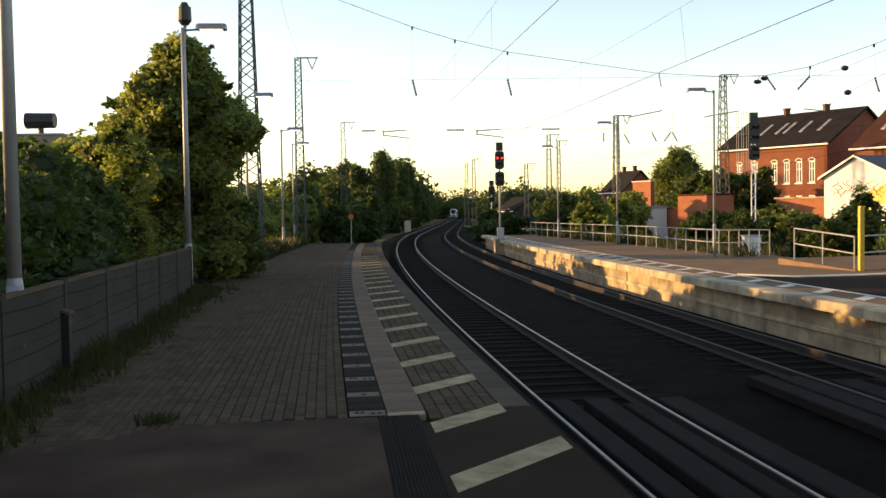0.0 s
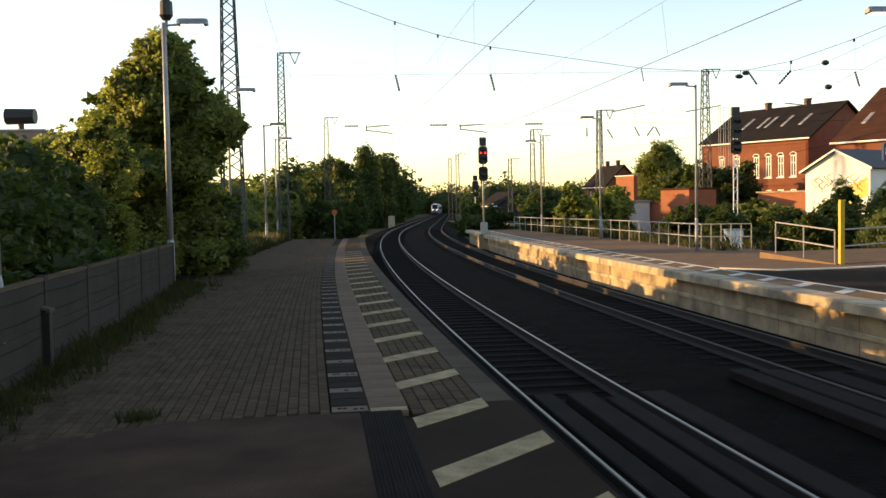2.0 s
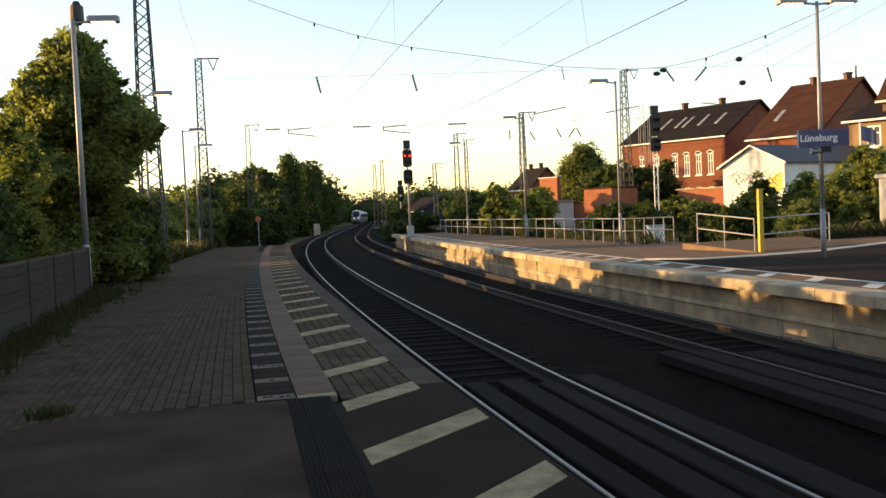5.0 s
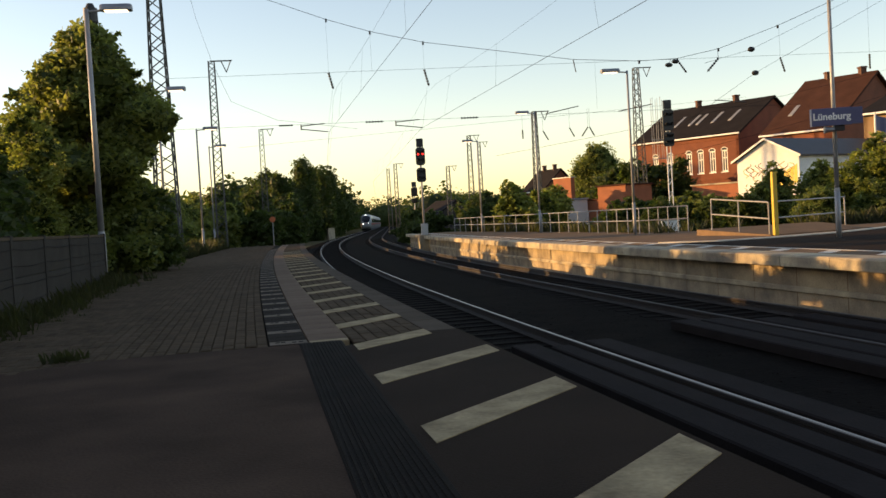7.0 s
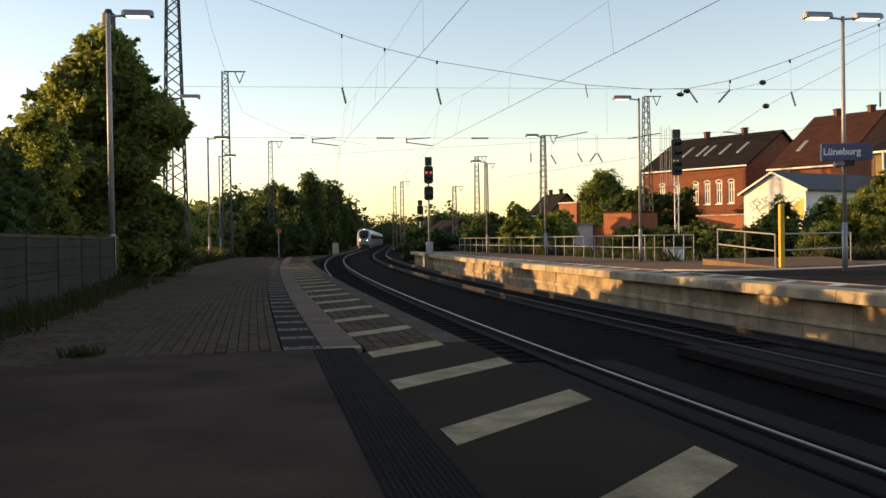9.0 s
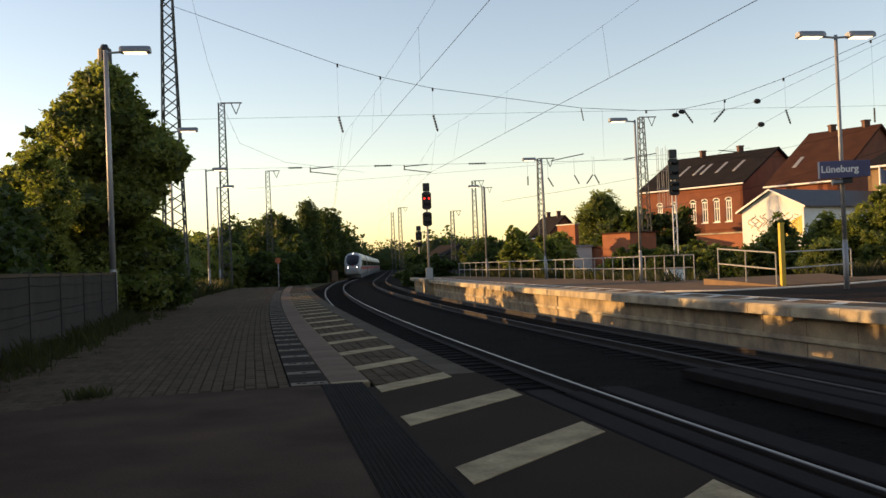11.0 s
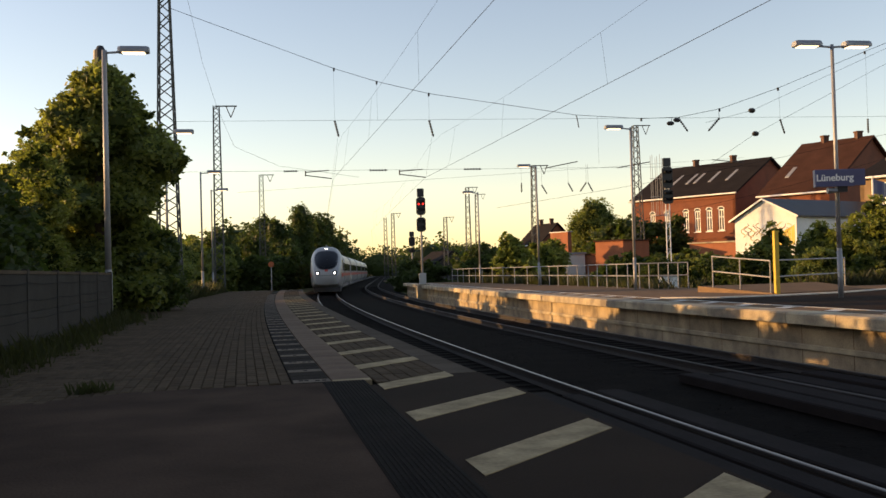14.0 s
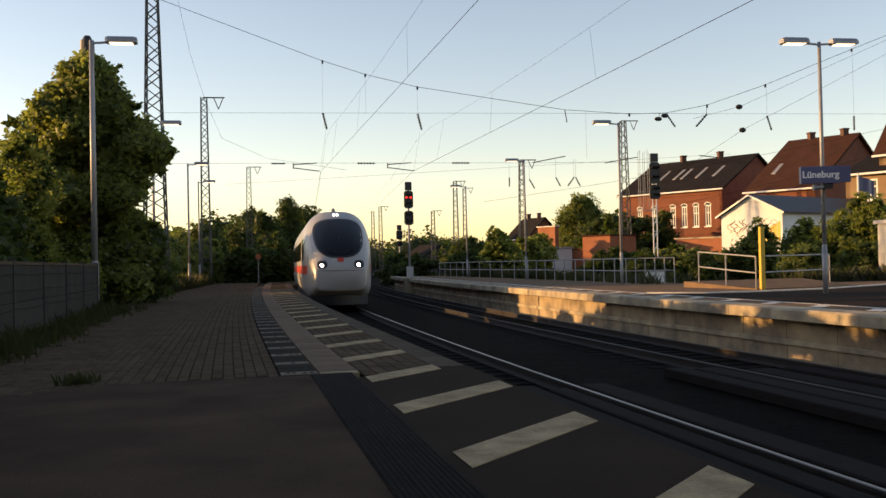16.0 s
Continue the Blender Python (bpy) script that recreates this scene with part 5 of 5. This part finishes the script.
def cross_span(y, label):
    """Wires across the tracks: a carrier bent at its hangers, two level wires, insulators and registration arms."""
    s = thing("cross_span", label, "overhead wire")
    bends = [(-6.2, 13.15), (1.14, 10.43), (3.1, 9.83), (5.53, 9.27), (12.66, 8.24), (15.9, 8.06), (17.8, 8.12), (19.93, 8.52), (23.04, 9.55), (27.8, 11.41), (32.0, 13.0)]
    drop = lambda x: float(np.interp(x, [b[0] for b in bends], [b[1] for b in bends]))
    part("carrier", Mesh().chain([(x, y, z) for x, z in bends], 0.012, 5), M_wire, s)
    part("level_wire", Mesh().chain([(-6.2, y, 8.0), (32.0, y, 8.14)], 0.006, 4), M_wire, s)
    part("lower_wire", Mesh().chain([(-6.2, y, 5.72), (24.0, y, 5.69)], 0.006, 4), M_wire, s)
    for x, dx, l in ((1.12, 0.17, 0.74), (5.52, 0.18, 0.76), (23.1, 0.22, 0.72), (27.83, 0.0, 0.72)):
        part("hanger", Mesh().tube((x, y, drop(x)), (x, y, 7.97), 0.004, None, 4), M_wire, s)
        m = Mesh()
        insulator(m, (x, y, 8.0), (x + dx, y, 8.0 - l), 0.065)
        part("insulator", m, M_dark, s, "dark ribbed insulator")
    for x0, z0, x1, z1 in ((17.85, 8.0, 18.26, 7.42), (19.9, 8.05, 19.31, 7.43), (12.66, 8.2, 12.76, 7.62)):
        m = Mesh().tube((x0, y, drop(x0)), (x0, y, z0), 0.012, None, 4)
        insulator(m, (x0, y, z0), (x1, y, z1), 0.06 if x0 > 13 else 0.035)
        part("insulator", m, M_dark, s, "dark slanting insulator")
    for x, z in ((17.38, 7.82), (17.72, 7.98)):
        part("pulley", Mesh().blob((x, y, z), (0.20, 0.10, 0.11), 10, 6).tube((x, y, z), (x + 0.1, y, drop(x + 0.1)), 0.014, None, 4), M_dark, s, "dark tensioning pulley")
    for x in (1.14, 3.1, 5.53, 15.9, 19.93, 23.04, 27.8):
        part("clamp", Mesh().box(x - 0.04, x + 0.04, y - 0.03, y + 0.03, drop(x) - 0.13, drop(x) + 0.03), M_dark, s)
    for x, z in ((3.1, 8.0), (13.7, 5.9)):
        part("hanger", Mesh().tube((x, y, drop(x)), (x, y, z), 0.004, None, 4), M_wire, s)
    for x0, x1 in ((-1.25, -0.62), (2.68, 3.5), (7.12, 7.95)):
        m = Mesh()
        insulator(m, (x0, y, 5.70), (x1, y, 5.70), 0.05)
        part("insulator", m, M_dark, s, "dark ribbed insulator in the wire")
    for x0, x1 in ((-0.27, 0.80), (4.06, 5.17)):
        arm = part("steady_arm", Mesh().tube((x0, y, 5.64), (x1, y, 5.72), 0.022, None, 6), M_lattice, s, "grey steel registration arm")
        part("lower_tube", Mesh().tube((x0, y, 5.50), (x1 + 0.12, y, 5.34), 0.022, None, 6), M_lattice, arm)
        part("drop_tube", Mesh().tube((x0, y, 5.70), (x0, y, 5.46), 0.028, None, 6), M_lattice, arm)
        part("hanger", Mesh().tube((x1 + 0.12, y, 5.34), (x1 + 0.45, y, 7.22), 0.004, None, 4), M_wire, arm)
    return s


overhead()
cross_span(44.0, "sagging cross-span wires with hung insulators above the tracks")
for x, zt, left, right in ((21.62, 8.44, (19.2, 7.85), (33.0, 13.3)), (21.77, 7.29, (18.2, 5.1), (33.0, 12.8))):
    b = thing("insulator_ball", "dark round insulator on a slanting wire", "insulator", (x, 44.0, zt))
    part("ball", Mesh().blob((0, 0, 0), (0.19, 0.13, 0.13)), M_dark, b)
    part("wire", Mesh().chain([(left[0] - x, 0, left[1] - zt), (0, 0, 0), (right[0] - x, 0, right[1] - zt)], 0.007, 4), M_wire, b)
for p, q in (((12.0, 60, 4.9), (44.0, 60, 10.4)), ((22.0, 60, 4.0), (44.0, 60, 9.1))):
    b = thing("feeder_wire", "thin dark feeder wire slanting over the houses", "overhead wire")
    a, c = Vector(p), Vector(q)
    part("wire", Mesh().chain([a.lerp(c, k / 8) - Vector((0, 0, 0.35 * math.sin(math.pi * k / 8))) for k in range(9)], 0.009, 4), M_wire, b)
b = thing("feeder_wire", "thin dark wire bowed down to the lattice mast", "overhead wire")
part("wire", Mesh().chain([(-8.6, 72, 23.0), (-8.18, 72, 21.0), (-7.31, 72, 16.8), (-6.34, 72, 13.5), (-5.16, 72, 10.6), (-1.9, 72, 9.1), (4.0, 72, 8.2)], 0.009, 4), M_wire, b)
FAR = thing("cross_span", "far cross-span with slanting arms before the houses", "overhead wire")
part("level_wire", Mesh().chain([(-6.4, 98, 9.4), (48.0, 98, 12.4)], 0.010, 4), M_wire, FAR)
for x0, z0, x1, z1 in ((25.5, 11.5, 29.1, 12.17), (33.5, 11.44, 37.2, 12.05), (44.3, 12.22, 47.9, 11.85)):
    part("steady_arm", Mesh().tube((x0, 98, z0), (x1, 98, z1), 0.05, None, 6), M_lattice, FAR, "grey slanting arm")
for x, z, dx in ((22.9, 9.9, 0.0), (25.1, 9.7, 0.55), (28.0, 9.9, 0.5), (30.0, 9.9, -0.7), (30.2, 9.9, 0.5)):
    m = Mesh()
    insulator(m, (x, 98, z), (x + dx, 98, z - 0.95), 0.10)
    m.tube((x, 98, z), (x, 98, 11.3 + 0.02 * x), 0.012, None, 4)
    part("insulator", m, M_dark, FAR, "dark ribbed insulator")


# ---- train ----
CAR = 26.2


def section(s, end):
    """Half width, floor, roof and shape of the train's body at s metres behind its nose; end: whether the car has a nose."""
    if not end or s > 5.5:
        return 1.43, 0.34, 4.12, 0.42
    k = s / 5.5
    w = 1.43 * (0.66 + 0.34 * min(1, (s / 2.4)) ** 0.5)
    top = 1.65 + (4.12 - 1.65) * min(1, s / 3.4) ** 0.60
    return w, 0.34 + 0.42 * (1 - min(1, s / 1.6)) ** 1.5, top, 0.42


def ring(s, end, n=36):
    w, z0, z1, e = section(s, end)
    h, c = (z1 - z0) / 2, (z1 + z0) / 2
    out = []
    for i in range(n):
        a = 2 * math.pi * i / n
        ca, sa = math.cos(a), math.sin(a)
        ex = 0.38 if sa < 0 else 0.62
        taper = 1 - 0.13 * max(0, sa) ** 2
        out.append((w * taper * math.copysign(abs(ca) ** ex, ca), s, c + h * math.copysign(abs(sa) ** ex, sa)))
    return out


def front_y(x, z):
    """How far behind the nose the skin lies at a place seen from the front."""
    lo, hi = 0.0, 6.0
    for _ in range(30):
        s = (lo + hi) / 2
        w, z0, z1, e = section(s, True)
        h, c = (z1 - z0) / 2, (z1 + z0) / 2
        v = (z - c) / h
        inside = abs(v) < 1
        if inside:
            sa = math.copysign(abs(v) ** (1 / (0.38 if v < 0 else 0.62)), v)
            ex = 0.38 if v < 0 else 0.62
            ca = math.sqrt(max(0, 1 - sa * sa))
            inside = abs(x) <= w * (1 - 0.13 * max(0, sa) ** 2) * ca ** ex
        lo, hi = (lo, s) if inside else (s, hi)
    return hi


def front_patch(cx, cz, rx, rz, proud, power=0.7, rings=6, n=28, taper=0.0):
    """A rounded patch that lies on the nose."""
    m, rows = Mesh(), []
    for j in range(rings + 1):
        t = max(0.02, j / rings)
        row = []
        for i in range(n):
            a = 2 * math.pi * i / n
            x = cx + rx * t * math.copysign(abs(math.cos(a)) ** power, math.cos(a))
            z = cz + rz * t * math.copysign(abs(math.sin(a)) ** power, math.sin(a))
            x *= 1 + taper * (z - cz) / rz
            row.append((x, front_y(x, z) - proud, z))
        rows.append(row)
    return m.sweep(rows, True)


def side_band(s0, s1, z0, z1, end, proud):
    m = Mesh()
    for sg in (-1, 1):
        rows = []
        for s in span(s0, s1, 0.6):
            w, a, b, e = section(s, end)
            h, c = (b - a) / 2, (a + b) / 2
            row = []
            for z in span(z0, z1, 0.2):
                v = max(-0.999, min(0.999, (z - c) / h))
                ex = 0.38 if v < 0 else 0.62
                sa = math.copysign(abs(v) ** (1 / ex), v)
                row.append((sg * (w * (1 - 0.13 * max(0, sa) ** 2) * math.sqrt(1 - sa * sa) ** ex + proud), s, z))
            rows.append(row)
        m.sweep(rows)
    return m


def train_car(end, label):
    c = thing("train_car", label, "train car", group="cars of the train")
    ss = ([0.0, 0.03, 0.1, 0.25, 0.5, 0.8, 1.2, 1.6, 2.1, 2.7, 3.3, 4.0, 4.7, 5.5] if end else [0.15]) + span(7, CAR - 0.4, 3)
    body = Mesh().sweep([ring(s, end) for s in ss], True)
    k = len(body.v) - 36
    body.f += [tuple(range(35, -1, -1)), tuple(range(k, k + 36))]
    part("body", body, M_train, c, "white car body", smooth=True)
    part("red_band", side_band(1.2 if end else 0.3, CAR - 0.5, 1.42, 1.76, end, 0.006), M_tred, c, "red band")
    part("window_band", side_band(5.6 if end else 1.2, CAR - 1.5, 2.0, 2.85, end, 0.008), M_tglass, c, "dark window band")
    part("underframe", Mesh().box(-1.2, 1.2, 2.2 if end else 0.5, CAR - 0.7, 0.12, 0.6), M_tgrey, c, "grey skirt")
    for y in (4.2, CAR - 4.2):
        b = part("bogie", Mesh().box(-1.1, 1.1, y - 1.7, y + 1.7, 0.28, 0.62), M_dark, c)
        for dy in (-1.25, 1.25):
            part("wheelset", Mesh().tube((-0.8, y + dy, 0.44), (-0.68, y + dy, 0.44), 0.43, None, 16).tube((0.68, y + dy, 0.44), (0.8, y + dy, 0.44), 0.43, None, 16).tube((-0.68, y + dy, 0.44), (0.68, y + dy, 0.44), 0.08, None, 8), M_rail_side, b)
    if end:
        part("windscreen", front_patch(0, 2.90, 0.93, 0.76, 0.03, taper=0.10), M_tglass, c, "large dark rounded windscreen", smooth=True)
        part("windscreen_seal", front_patch(0, 2.90, 1.02, 0.84, 0.015, taper=0.10), M_dark, c, "black seal round the windscreen", smooth=True)
        for sg in (-1, 1):
            part("wiper", Mesh().chain([(sg * 0.1, front_y(0.1, 2.25) - 0.06, 2.25), (sg * 0.5, front_y(0.5, 2.42) - 0.06, 2.42)], 0.015, 4), M_dark, c, "black wiper")
        part("side_window", side_band(2.3, 3.9, 2.0, 2.9, True, 0.008), M_tglass, c, "dark cab side window")
        for x in (-0.73, 0.73):
            hb = part("headlight_housing", front_patch(x, 1.80, 0.20, 0.16, 0.012, rings=3, n=14), M_dark, c, "dark headlight housing")
            part("headlight", front_patch(x - 0.02, 1.77, 0.07, 0.065, 0.03, 1.0, 3, 14), M_head, hb, "lit white headlight")
        for x in (-0.07, 0.07):
            part("top_light", front_patch(x, 3.93, 0.04, 0.035, 0.03, 1.0, 2, 12), M_head, c, "lit top marker light")
        part("aerial", Mesh().tube((0, 4.6, 4.08), (0, 4.7, 4.28), 0.12, 0.06, 8), M_tgrey, c, "grey roof aerial")
        part("emblem", front_patch(0, 1.98, 0.13, 0.085, 0.012, 0.4, 2, 12), M_tred, c, "small red emblem")
        part("nose_seam", front_patch(0, 1.55, 0.95, 0.02, 0.01, 0.4, 2, 20), M_tgrey, c, "seam of the nose flap")
        part("front_skirt", Mesh().sweep([[(x, 0.55 + 0.5 * (x / 1.1) ** 2, z) for x in span(-1.15, 1.15, 0.23)] for z in (0.16, 0.78)]), M_dark, c, "dark plough under the nose")
    return c


cars = [train_car(True, "white train power car with a rounded nose and lit headlights")]
mid = train_car(False, "white intermediate train car with a red band")
cars.append(mid)
for i in range(4):
    cars.append(copy_thing(mid, pose(0, 0, 0)))


# ---- movement ----
def car_pose(front):
    """A car whose front stands at that distance along the line, on its two bogies."""
    a, b = Vector(at(front + 4.2, 0, RAIL_Z)), Vector(at(front + CAR - 4.2, 0, RAIL_Z))
    d = (b - a).normalized()
    o = a - d * 4.2
    return pose(o.x, o.y, o.z, 0, 0, math.degrees(math.atan2(-d.x, d.y)))


HEAD = [(0.0, 390.0), (16.0, 38.0)]


def motions():
    for i, c in enumerate(cars):
        rows = []
        for k in range(33):
            t = k * 0.5
            y = np.interp(t, [h[0] for h in HEAD], [h[1] for h in HEAD])
            rows.append((t, car_pose(float(y) + i * CAR * 0.997)))
        walk(c, rows)


motions()
